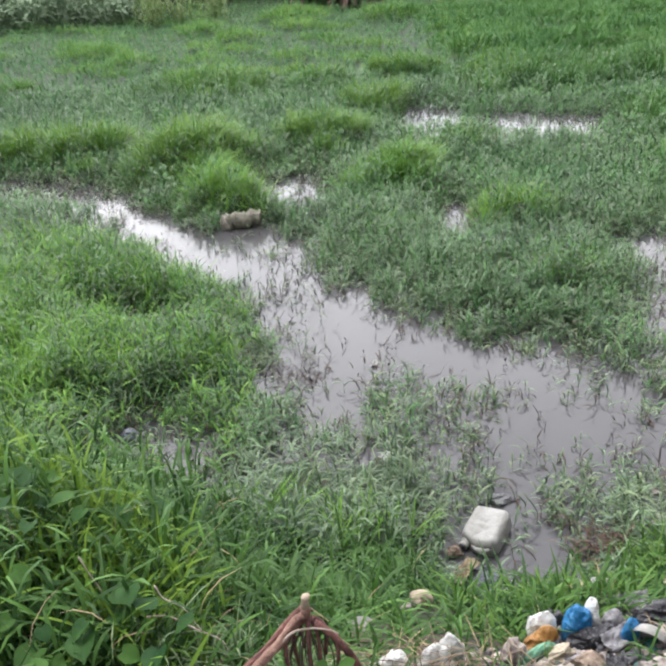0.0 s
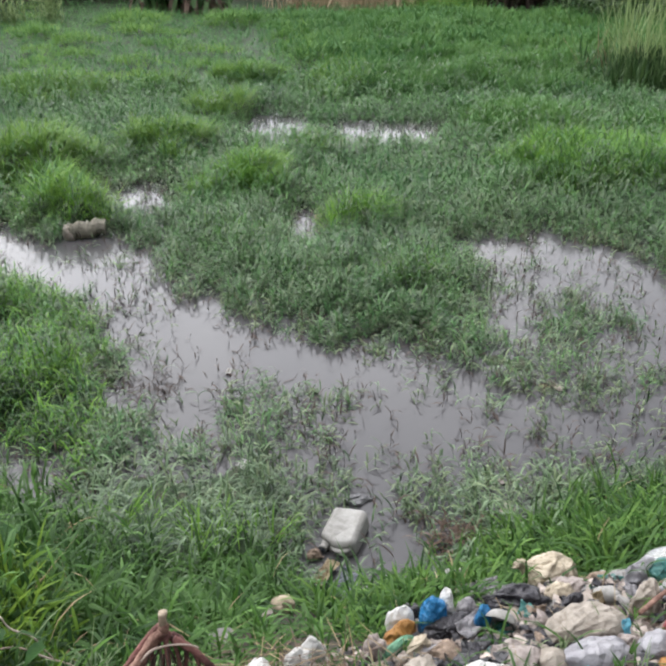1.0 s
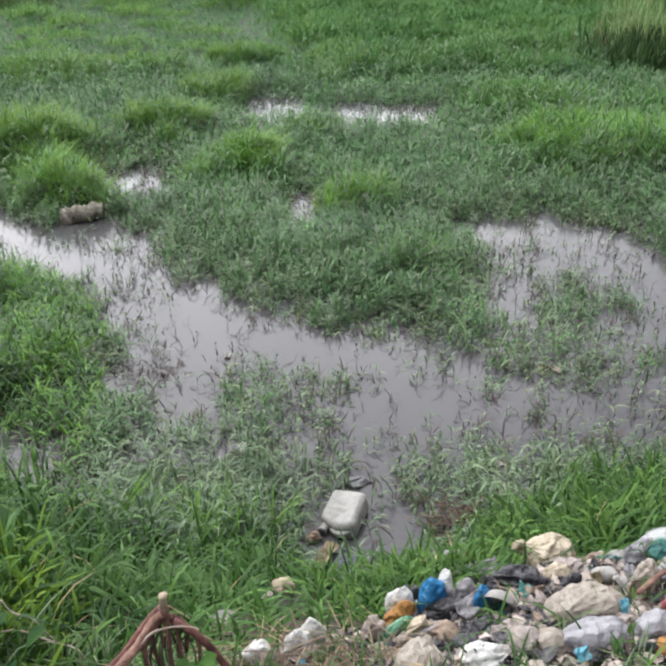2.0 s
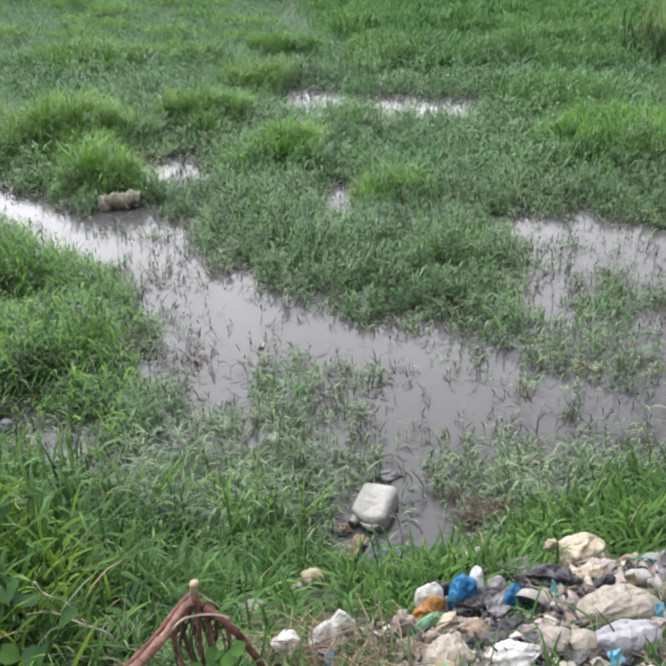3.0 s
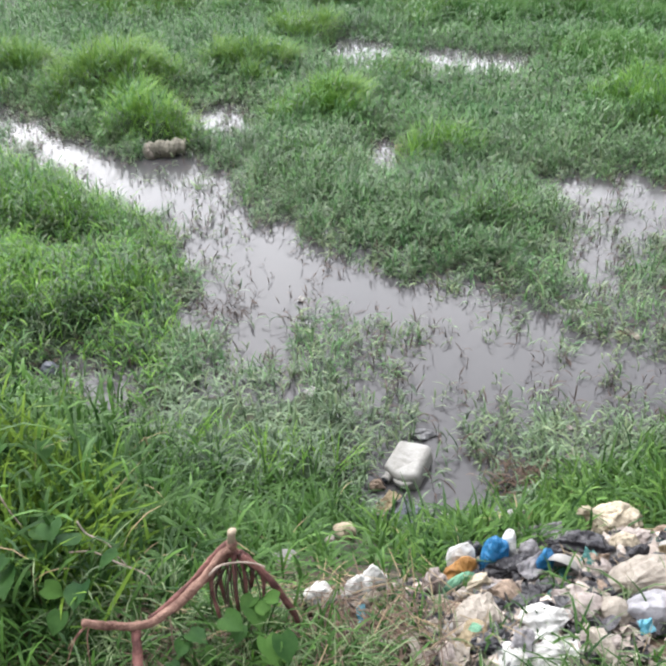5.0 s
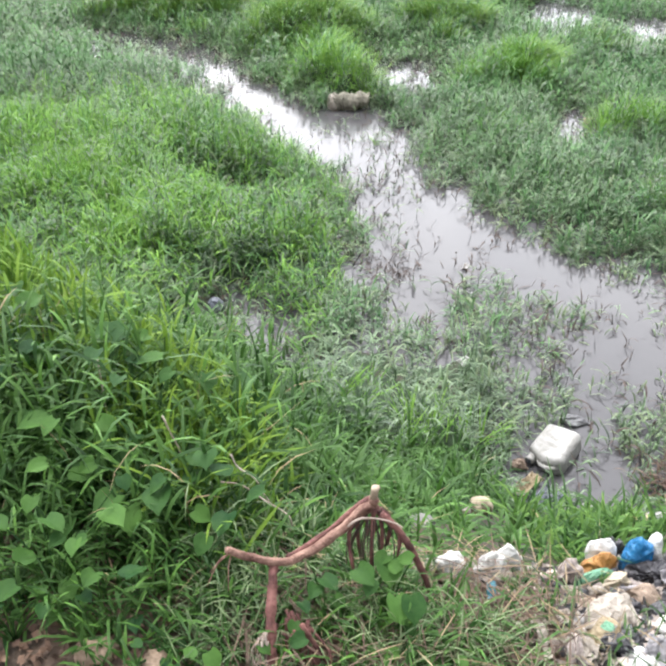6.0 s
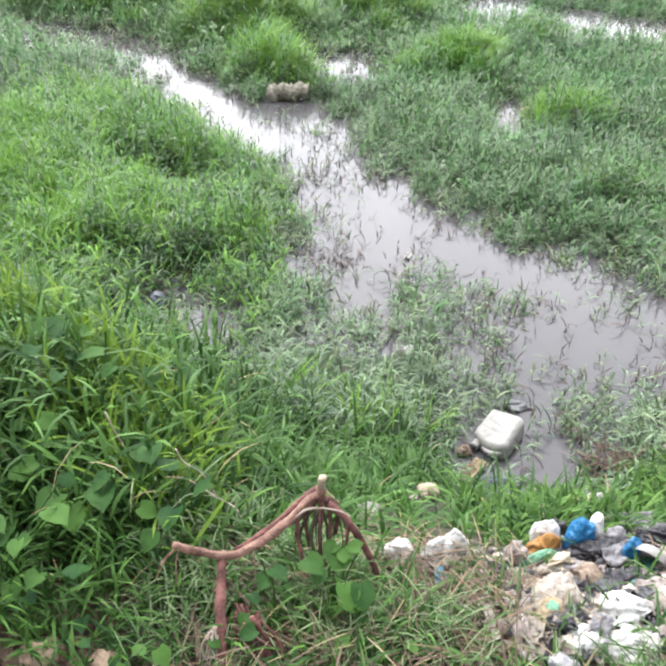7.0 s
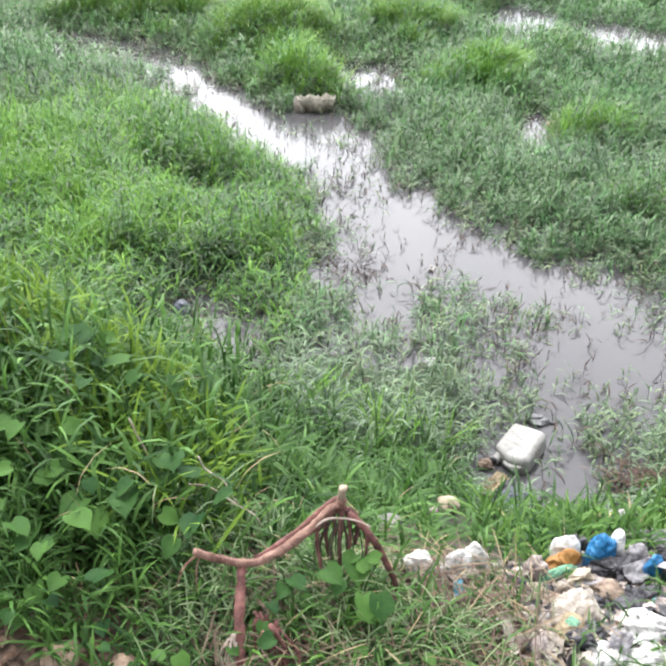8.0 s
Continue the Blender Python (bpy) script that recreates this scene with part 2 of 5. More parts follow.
TUFTS_FAR = [
    (-1.56, 8.62, 0.60, 0.46), (-2.76, 9.20, 0.52, 0.32), (-3.60, 9.30, 0.46, 0.28), (-0.22, 9.32, 0.46, 0.34), (0.39, 10.90, 0.44, 0.27),
    (1.36, 8.95, 0.50, 0.13), (3.83, 9.35, 0.95, 0.24), (3.85, 7.55, 0.95, 0.28), (5.2, 8.4, 0.8, 0.26), (1.01, 13.00, 0.54, 0.27),
    (-2.18, 14.65, 0.36, 0.30), (-3.63, 15.00, 0.48, 0.30), (-2.03, 17.30, 0.50, 0.32), (-0.90, 18.80, 0.52, 0.25), (-0.79, 14.95, 0.42, 0.24),
    (-0.33, 12.50, 0.36, 0.32), (-1.95, 12.75, 0.95, 0.25), (-1.0, 20.4, 0.80, 0.36), (1.2, 19.7, 0.75, 0.38), (-2.8, 18.6, 0.42, 0.34),
    (2.45, 12.2, 0.75, 0.22), (3.25, 11.8, 0.80, 0.22), (4.6, 11.4, 1.0, 0.24), (5.6, 14.5, 1.0, 0.24), (-4.6, 16.3, 0.7, 0.32),
]


def tuft(x, y):
    """Extra height of the grass in mounds."""
    h = np.zeros(np.broadcast(x, y).shape)
    x, y = x + 0.18 * wavy(x, y, 0.75, 41), y + 0.18 * wavy(x, y, 0.75, 42)
    for cx, cy, r, z in TUFTS_NEAR + TUFTS_FAR:
        h = np.maximum(h, z * np.exp(-(((x - cx) ** 2 + (y - cy) ** 2) / (r * r)) ** 1.8))
    far = smooth(9, 14, y)
    h = np.maximum(h, far * 0.16 * smooth(0.30, 0.75, wavy(x, y, 1.7, 11)))
    meadow = smooth(0.0, 1.0, y - 11.0 + 0.35 * wavy(x, y, 1.3, 12)) * smooth(1.1, 2.4, x) * smooth(24, 18, y)
    h = np.maximum(h, meadow * (0.24 + 0.12 * wavy(x, y, 1.9, 13)))
    right = smooth(2.0, 3.6, x - 0.12 * y) * smooth(6.6, 7.6, y)
    h = np.maximum(h, right * (0.05 + 0.09 * wavy(x, y, 1.1, 12)))
    return h * (1 + 0.22 * wavy(x, y, 0.28, 43)).clip(0.5, 1.5) * (0.35 + 0.65 * smooth(0.0, 0.30, shore(x, y)))


def bank(x, y):
    """Height of the near bank: a level shoulder that falls to the water."""
    out = 0.55 * smooth(-0.15, -1.3, x) + 0.18 * smooth(1.0, 2.2, x)
    q = y - out + 0.05 * wavy(x, y, 0.7, 21)
    return 0.84 - 0.92 * smooth(1.15, 2.75, q) - 0.06 * smooth(2.4, 3.4, q) + 0.07 * smooth(1.2, 0.0, y)


def ground_z(x, y):
    marsh = -0.13 + 0.15 * smooth(0.02, 0.40, shore(x, y)) + 0.50 * tuft(x, y)
    z = np.maximum(bank(x, y), marsh) + 0.012 * wavy(x, y, 0.25, 22)
    rise = smooth(22.6, 26.0, y + 0.6 * wavy(x, y, 6, 23)) * 0.75 + smooth(7.5, 12.0, np.abs(x - 1.0) - 0.45 * y) * 0.5
    return z + rise


def add_mesh(name, verts, faces_tri, faces_quad, material, parent=None, shade=True):
    me = bpy.data.meshes.new(name)
    nt, nq = len(faces_tri), len(faces_quad)
    me.vertices.add(len(verts))
    me.vertices.foreach_set("co", np.asarray(verts, dtype=np.float32).ravel())
    loops = np.concatenate([np.asarray(faces_tri, dtype=np.int32).ravel(), np.asarray(faces_quad, dtype=np.int32).ravel()])
    starts = np.concatenate([np.arange(nt) * 3, nt * 3 + np.arange(nq) * 4]).astype(np.int32)
    me.loops.add(len(loops))
    me.loops.foreach_set("vertex_index", loops)
    me.polygons.add(nt + nq)
    me.polygons.foreach_set("loop_start", starts)
    if shade:
        me.polygons.foreach_set("use_smooth", np.ones(nt + nq, dtype=bool))
    me.update(calc_edges=True)
    me.materials.append(material)
    ob = new(name, me)
    ob.parent = parent
    return ob


def sheet(name, xs, ys, zf, material):
    gx, gy = np.meshgrid(xs, ys)
    v = np.stack([gx, gy, zf(gx, gy)], -1).reshape(-1, 3)
    w = len(xs)
    i = (np.arange(len(ys) - 1)[:, None] * w + np.arange(w - 1)[None]).ravel()
    return add_mesh(name, v, np.zeros((0, 3)), np.stack([i, i + 1, i + w + 1, i + w], 1), material)


k = np.linspace(-1, 1, 261)
xs = 0.3 + np.sinh(k * 6.4) / np.sinh(6.4) * 420
k = np.linspace(-1, 1, 281)
ys = 3.4 + np.sinh(k * 6.2) / np.sinh(6.2) * 420
ground = tagged(sheet("ground", xs, ys, ground_z, M_MUD), "dark wet muddy ground under the marsh grass", "ground", kind="structure")
water = tagged(sheet("water", np.linspace(-14, 16, 40), np.linspace(2.0, 24.5, 40), lambda a, b: 0 * a, M_WATER),
               "still grey-brown muddy water reflecting overcast sky", "water", kind="structure")


# ---------------------------------------------------------------- grass
def blades(name, base, az, elev, curl, length, width, segs, material, parent=None):
    """Curved tapering leaves. base n x 3; az, elev, curl in radians."""
    n = len(base)
    s = np.linspace(0, 1, segs + 1)
    prof = np.clip(0.55 + 1.6 * s - 2.15 * s ** 2.2, 0.0, 1.0)
    pos = np.array(base, dtype=np.float64)
    side = np.stack([-np.sin(az), np.cos(az), 0.25 * np.sin(az * 7.0)], -1)
    rows, step = [], length / segs
    for j in range(segs + 1):
        off = side * (width * prof[j] * 0.5)[:, None] if j < segs else None
        if j < segs:
            rows += [pos - off, pos + off]
        else:
            rows.append(pos.copy())
        e = elev - curl * (s[j] + 0.5 / segs)
        pos = pos + step[:, None] * np.stack([np.cos(e) * np.cos(az), np.cos(e) * np.sin(az), np.sin(e)], -1)
    v = np.stack(rows, 1)
    m = 2 * segs + 1
    o = (np.arange(n) * m)[:, None]
    quads = np.concatenate([o + np.array([[2 * j, 2 * j + 1, 2 * j + 3, 2 * j + 2]]) for j in range(segs - 1)]) if segs > 1 else np.zeros((0, 4))
    tris = o + np.array([[2 * segs - 2, 2 * segs - 1, 2 * segs]])
    return add_mesh(name, v.reshape(-1, 3), tris, quads, material, parent)


def scatter(rng, n, x0, x1, y0, y1, wedge=True):
    x, y = rng.uniform(x0, x1, n), rng.uniform(y0, y1, n)
    if wedge:
        ok = (x > -0.62 * y - 0.7) & (x < 0.64 * y + 0.7)
        x, y = x[ok], y[ok]
    return x, y


# shallows with scattered stems: x, y, half width, half depth, share
SHALLOWS = [
    (0.27, 3.55, 0.45, 0.40, 0.70), (0.25, 3.95, 0.36, 0.22, 0.85), (1.95, 4.00, 0.55, 0.50, 0.75), (-0.98, 3.45, 0.32, 0.32, 0.9), (0.95, 2.80, 0.22, 0.26, 0.3), (1.75, 3.30, 0.65, 0.36, 0.8),
    (2.20, 9.55, 0.75, 0.60, 1.0), (1.02, 9.80, 0.32, 0.5, 0.8), (-0.50, 7.65, 0.30, 0.45, 0.7), (2.45, 5.10, 0.75, 0.70, 0.55), (-3.10, 8.05, 0.75, 0.50, 0.8), (-2.65, 7.05, 0.75, 0.60, 0.55),
    (0.92, 6.55, 0.22, 0.42, 0.8), (-0.28, 3.22, 0.24, 0.40, 0.72), (-0.42, 5.55, 0.28, 0.35, 0.5), (0.55, 4.85, 0.55, 0.18, 0.5), (1.35, 4.25, 0.35, 0.25, 0.7),
]


def thin_zone(x, y):
    """Towards 1 where only scattered stems stand in the shallows."""
    v = np.zeros(np.broadcast(x, y).shape)
    for cx, cy, rx, ry, k in SHALLOWS:
        v = np.maximum(v, k * np.exp(-((((x - cx) / rx) ** 2 + ((y - cy) / ry) ** 2) ** 2)))
    return v


def far_edge(x):
    """How far the grass runs up the far bank."""
    return 22.6 + 3.4 * np.maximum(smooth(0.0, -1.2, x), smooth(7.6, 9.0, x))


def cleared(x, y):
    """Bare spots: mud round the cup, under the papers, below the jerrycan and round the foam and the sack."""
    k = np.ones(np.broadcast(x, y).shape)
    for cx, cy, rx, ry, a in ((0.13, 1.97, 0.20, 0.25, 0.99), (0.14, 1.70, 0.15, 0.16, 0.5), (0.12, 1.30, 0.12, 0.09, 0.7), (0.12, 1.38, 0.14, 0.11, 0.9), (0.84, 2.14, 0.12, 0.13, 0.8), (1.08, 1.86, 0.17, 0.14, 0.8), (0.45, 2.43, 0.14, 0.16, 0.92), (0.40, 2.62, 0.10, 0.10, 0.8), (-0.20, 1.06, 0.14, 0.12, 0.45), (-0.88, 6.72, 0.26, 0.16, 0.97), (0.51, 2.76, 0.19, 0.19, 1.0)):
        k = k * (1 - a * np.exp(-(((x - cx) / rx) ** 2 + ((y - cy) / ry) ** 2) ** 2))
    return k


def shoots(name, rng, x, y, z, tall, leaves, length, wide, segs, material, label, lean=0.25, droop=(0.7, 2.2), stem=0.0030):
    """Grass plants: each a leaning stem with leaves on either side in turn. tall, length and wide one value a plant."""
    n = len(x)
    a0, tip = rng.uniform(0, 2 * np.pi, n), np.abs(rng.normal(0, lean, n))
    way = np.stack([np.sin(tip) * np.cos(a0), np.sin(tip) * np.sin(a0), np.cos(tip)], -1)
    root, turn = np.stack([x, y, z], -1), rng.uniform(0, 2 * np.pi, n)
    base, az, el, cu, ln, wd = [root], [a0], [np.pi / 2 - tip], [np.full(n, 0.1)], [tall], [np.full(n, stem)]
    for j in range(leaves):
        f = (j + rng.uniform(0.25, 1.0, n)) / leaves
        base.append(root + way * (tall * f)[:, None])
        az.append(turn + np.pi * j + rng.normal(0, 0.6, n))
        el.append(rng.normal(0.65 + 0.60 * f, 0.25, n))
        cu.append(rng.uniform(*droop, n))
        ln.append(length * rng.uniform(0.55, 1.25, n))
        wd.append(wide * rng.uniform(0.65, 1.25, n))
    ob = blades(name, np.concatenate(base), *(np.concatenate(q) for q in (az, el, cu, ln, wd)), segs, material)
    return tagged(ob, label, "grass", kind="stuff")


def swamp_grass(name, seed, n, x0, x1, y0, y1, length, wide, leaves, segs, material, label, thin=1.0, grow=1.0, edge=0.0):
    """Leafy plants of the marsh, in clumps with dark gaps, drooping over the water's edge."""
    rng = np.random.default_rng(seed)
    x, y = scatter(rng, n, x0, x1, y0, y1)
    d = shore(x, y)
    clump = smooth(-0.45, 0.20, wavy(x, y, 0.26, 52) + 0.4 * wavy(x, y, 0.9, 53))
    keep = rng.random(len(x)) < smooth(-0.05, 0.10, d) * thin * (1 - thin_zone(x, y)) * (0.30 + 0.70 * clump) * cleared(x, y)
    keep &= rng.random(len(x)) < 1 - edge * smooth(0.12, 0.5, d)
    keep &= (bank(x, y) < 0.10) & (y < far_edge(x))
    keep &= rng.random(len(x)) < 1 - 0.6 * smooth(0.10, 0.22, tuft(x, y))
    x, y, d, clump = x[keep], y[keep], d[keep], clump[keep]
    t = tuft(x, y)
    tall = grow * (0.035 + 0.085 * smooth(0.0, 0.30, d) + 0.035 * clump + 0.30 * t).clip(0.02) * rng.uniform(0.6, 1.25, len(x))
    size = 0.75 + 0.25 * smooth(0.0, 0.3, d)
    return shoots(name, rng, x, y, np.maximum(ground_z(x, y), -0.01) - 0.01, tall, leaves, length * size, wide * np.ones(len(x)), segs, material, label)


def mound_grass(name, seed, n, x0, x1, y0, y1, size, wide, segs, material, label, fade=0.01):
    """Long fine blades that arch out of the mounds on every side."""
    rng = np.random.default_rng(seed)
    x, y = scatter(rng, n, x0, x1, y0, y1)
    t = tuft(x, y)
    mingled = smooth(x0, x0 + fade, x) * smooth(x1, x1 - fade, x)
    keep = (rng.random(len(x)) < smooth(0.07, 0.18, t) * cleared(x, y) * mingled) & (shore(x, y) > 0.03) & (bank(x, y) < 0.15) & (y < far_edge(x))
    x, y, t = x[keep], y[keep], t[keep]
    nn = len(x)
    gx = (tuft(x + 0.05, y) - t) * 20
    gy = (tuft(x, y + 0.05) - t) * 20
    az = np.arctan2(-gy + rng.normal(0, 0.3, nn), -gx + rng.normal(0, 0.3, nn))
    steep = np.hypot(gx, gy).clip(0, 1.2)
    b = np.stack([x, y, ground_z(x, y) + t * 0.12 * rng.random(nn)], -1)
    ob = blades(name, b, az, rng.normal(1.35, 0.16, nn) - 0.35 * steep, rng.uniform(0.3, 1.5, nn),
                (0.10 + t * size) * rng.uniform(0.65, 1.2, nn), wide * rng.uniform(0.7, 1.3, nn), segs, material)
    return tagged(ob, label, "grass", kind="stuff")


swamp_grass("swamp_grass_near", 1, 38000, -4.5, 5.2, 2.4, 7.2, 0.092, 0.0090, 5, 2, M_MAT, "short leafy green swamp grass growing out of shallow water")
swamp_grass("swamp_grass_faded", 2, 24000, -5.5, 6.2, 2.7, 9.6, 0.108, 0.0105, 5, 2, M_SHEEN_PALE, "pale grey-green swamp grass drooping along the water, sky sheen in its colour", 1.0, 1.0, 0.62)
swamp_grass("swamp_grass_fresh", 12, 20000, -4.5, 5.2, 3.4, 7.5, 0.115, 0.0082, 5, 2, M_MIDDLE, "fresh green plants among the swamp grass", 0.8, 1.15)
swamp_grass("swamp_grass_bright", 22, 5200, -4.5, -0.55, 3.3, 6.6, 0.125, 0.0078, 5, 3, M_TUFT, "tall bright green swamp grass by the bank", 0.9, 1.35)
swamp_grass("swamp_grass_middle", 3, 38000, -7, 8, 7.0, 12.8, 0.120, 0.0130, 4, 2, M_MIDDLE, "green swamp grass further into the marsh")
# Grass darker than the mounds puts the shade between them into colour.
swamp_grass("swamp_grass_dull", 18, 18000, -7, 8, 7.0, 13.0, 0.130, 0.0145, 4, 2, M_MAT, "dull swamp grass, its dark colour giving shade in hollows between mounds", 0.9)
swamp_grass("swamp_grass_far", 4, 42000, -14, 15, 12.3, 26.0, 0.140, 0.0210, 3, 2, M_DISTANT_LIFTED, "distant green swamp grass in a low mat")
mound_grass("mound_grass_near", 5, 170000, -4.5, 5.2, 2.3, 8.0, 0.66, 0.0062, 3, M_TUFT, "bright green tufts of long fine marsh grass")
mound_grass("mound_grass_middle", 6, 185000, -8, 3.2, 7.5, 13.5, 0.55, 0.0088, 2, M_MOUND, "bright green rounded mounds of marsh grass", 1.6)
mound_grass("meadow_grass", 26, 122000, 1.6, 9, 6.8, 13.5, 0.55, 0.0088, 2, M_MEADOW_DIMMED, "green meadow grass on the far side of the pool", 1.6)
mound_grass("meadow_grass_far", 27, 140000, -0.4, 15, 12.5, 26.0, 0.48, 0.0170, 2, M_MEADOW_DIMMED, "distant green meadow grass", 4.0)
mound_grass("mound_grass_far", 7, 185000, -15, 3.6, 12.5, 26.0, 0.48, 0.0130, 2, M_CROWN_LIFTED, "distant yellow-green mounds of marsh grass", 4.0)


def emergent(name, seed, n, size, wide, leaves, material, label, reach, dens, zone, droop, lean=0.25):
    """Sparse plants that stand in the water off the shore, in loose groups."""
    rng = np.random.default_rng(seed)
    x, y = scatter(rng, n, -4.5, 5.2, 2.6, 11.0)
    d = shore(x, y)
    group = smooth(0.05, 0.75, wavy(x, y, 0.34, 51) + 0.3 * wavy(x, y, 0.12, 54))
    p = dens * smooth(-reach, 0.02, d) * smooth(0.4, 0.05, d) * (0.25 + 0.75 * group) + zone * thin_zone(x, y) * (0.15 + 0.85 * group)
    keep = (rng.random(len(x)) < p * cleared(x, y)) & (bank(x, y) < 0.02) & (y < 8.5 + 2.5 * rng.random(len(x)))
    x, y = x[keep], y[keep]
    nn = len(x)
    return shoots(name, rng, x, y, np.full(nn, -0.012), rng.uniform(0.02, 0.11, nn), leaves, size * np.ones(nn), wide * np.ones(nn), 4, material, label, lean, droop)


emergent("emergent_grass", 13, 20000, 0.080, 0.0085, 3, M_MAT, "thin hooked grass plants standing in shallow water", 0.30, 0.66, 0.46, (0.8, 2.8))
emergent("emergent_grass_pale", 16, 42000, 0.080, 0.0095, 3, M_SHEEN_PALE, "pale drooping grass standing in shallow water, sky sheen in its colour", 0.24, 0.50, 0.34, (1.2, 3.0))
emergent("emergent_grass_dark", 14, 44000, 0.080, 0.0075, 2, M_ROT, "dark decaying stems standing in shallow water", 0.42, 0.60, 0.44, (0.4, 2.8), 0.5)
emergent("emergent_grass_fresh", 15, 5000, 0.100, 0.0090, 4, M_BANK_DIMMED, "fresh green stems rising from shallow water", 0.10, 0.12, 0.22, (0.6, 2.0))


def bank_tall(x, y):
    """Height of the grass on the bank."""
    h = 0.06 + 0.27 * smooth(-0.10, -0.70, x) * smooth(0.95, 1.5, y) + 0.09 * smooth(1.75, 2.15, y + 0.35 * smooth(0.3, 0.1, x)) + 0.03 * wavy(x, y, 0.4, 33)
    h = h + 0.06 * np.exp(-((x + 0.03) / 0.16) ** 2 - ((y - 1.20) / 0.12) ** 2)
    h = h - 0.12 * np.exp(-((x - 0.15) / 0.17) ** 2 - ((y - 1.80) / 0.26) ** 2)
    h = h + 0.05 * smooth(0.15, 0.3, x) * smooth(1.5, 1.65, y) * smooth(2.0, 1.85, y)
    return (h - 0.05 * smooth(0.2, 0.4, x) * smooth(1.1, 0.9, x) - 0.05 * smooth(0.2, 0.4, x) * smooth(1.0, 0.85, x) * smooth(2.0, 2.15, y)).clip(0.02)


def heap_back(x):
    """How far back the rubbish reaches; grass stands behind it."""
    return 1.50 + 0.45 * np.clip(x - 0.25, 0.0, 2.0)


def bank_cover(x, y):
    """Where the bank is overgrown: dense at the side, thin between the rubbish, bare by the road edge."""
    c = 0.16 + 0.84 * smooth(-0.15, -0.5, x)
    c = np.maximum(c, smooth(0.0, 0.10, y - heap_back(x)) * smooth(0.45, 0.05, np.abs(x - 0.60)) * smooth(2.20, 2.05, y))
    c = np.maximum(c, smooth(1.85, 2.1, y + 0.25 * smooth(0.3, 0.0, x)) * np.maximum(smooth(0.90, 1.2, x), smooth(0.28, 0.05, x)))
    c = np.maximum(c, (0.80 - 0.25 * smooth(1.35, 1.50, y) * smooth(1.8, 1.6, y)) * smooth(0.34, 0.15, x))
    c = c * (1 - smooth(0.25, 0.36, x) * smooth(2.10, 2.25, y) * smooth(0.95, 0.80, x))
    c = np.maximum(c, 0.60 * smooth(1.16, 1.07, y) * smooth(0.22, 0.34, x))
    c = c * cleared(x, y)
    c = c * (1 - 0.75 * smooth(0.30, 0.40, x) * smooth(1.12, 1.25, y) * smooth(0.04, -0.04, y - heap_back(x)))
    c = c * smooth(0.95, 1.10, y + 0.05 * wavy(x, y, 0.3, 31) + 0.17 * smooth(-0.4, 0.2, x))
    return c * (0.75 + 0.35 * wavy(x, y, 0.35, 32)).clip(0.15, 1)


def bank_grass(name, seed, n, x0, x1, y0, y1, length, wide, leaves, material, label, grow=0.8, lean=0.3, thin=1.0, droop=(0.5, 2.0)):
    """Leafy plants on the bank."""
    rng = np.random.default_rng(seed)
    x, y = rng.uniform(x0, x1, n), rng.uniform(y0, y1, n)
    keep = (rng.random(n) < bank_cover(x, y) * thin * smooth(4.2, 2.8, np.abs(x))) & (bank(x, y) > -0.065)
    x, y = x[keep], y[keep]
    nn = len(x)
    tall = (bank_tall(x, y) * grow * rng.uniform(0.5, 1.15, nn)).clip(0.015)
    size = 0.66 + 0.34 * np.maximum(smooth(0.1, -0.4, x) * smooth(1.15, 1.45, y), smooth(1.55, 1.85, y))
    return shoots(name, rng, x, y, ground_z(x, y) - 0.005, tall, leaves, length * size, wide * size, 3, material, label, lean, droop)


bank_grass("bank_grass", 8, 28000, -4.2, 4.2, 0.8, 3.4, 0.105, 0.0115, 6, M_BANK_DIMMED, "dense leafy dark green grass on the bank")
bank_grass("bank_grass_fresh", 20, 6500, -4.2, 4.2, 0.8, 3.3, 0.115, 0.0105, 6, M_FRESH, "fresh bright green broad-bladed grass on the bank", 0.95)
bank_grass("bank_grass_arching", 9, 9500, -4.2, 4.2, 0.9, 3.3, 0.215, 0.0098, 4, M_BANK_DIMMED, "long arching green blades of bank grass", 0.8, 0.35, 0.9, (0.9, 2.1))
bank_grass("bank_grass_lush", 21, 5200, 0.22, 4.2, 1.45, 3.2, 0.125, 0.0105, 6, M_LUSH, "lush yellow-green grass between rubbish and water", 1.05, 0.22, 1.0, (0.3, 1.6))
bank_grass("bank_fine_grass", 19, 2600, -0.5, 1.2, 0.9, 1.40, 0.16, 0.0050, 3, M_FINE, "fine pale green blades over the littered soil", 0.8)
bank_grass("bank_straw", 10, 450, -4.2, 4.2, 0.8, 3.0, 0.15, 0.0040, 3, M_STRAW, "dry straw-coloured stems among the bank grass", 1.0, 0.5)


def crest_grass():
    """Yellow-green upright plants along the top of the overgrown bank, where it turns down to the water."""
    rng = np.random.default_rng(17)
    n = 26000
    x, y = rng.uniform(-2.6, -0.25, n), rng.uniform(1.2, 3.2, n)
    back = y - 1.66 + 0.60 * (x + 0.40)
    keep = rng.random(n) < smooth(-0.50, -0.12, back) * smooth(0.12, 0.0, back) * (0.60 + 0.6 * wavy(x, y, 0.4, 61)).clip(0.15, 1) * smooth(-0.34, -0.62, x)
    x, y = x[keep], y[keep]
    n = len(x)
    g = ground_z(x, y)
    tall = (1.09 - g).clip(0.14, 0.52) * rng.uniform(0.45, 1.05, n) * (0.62 + 0.38 * smooth(-0.45, -0.85, x))
    shoots("crest_grass", rng, x, y, g - 0.005, tall, 5, rng.uniform(0.09, 0.15, n), rng.uniform(0.008, 0.013, n), 3, M_CREST, "bright yellow-green tall grass along the bank's crest", 0.16, (0.2, 1.3))


crest_grass()


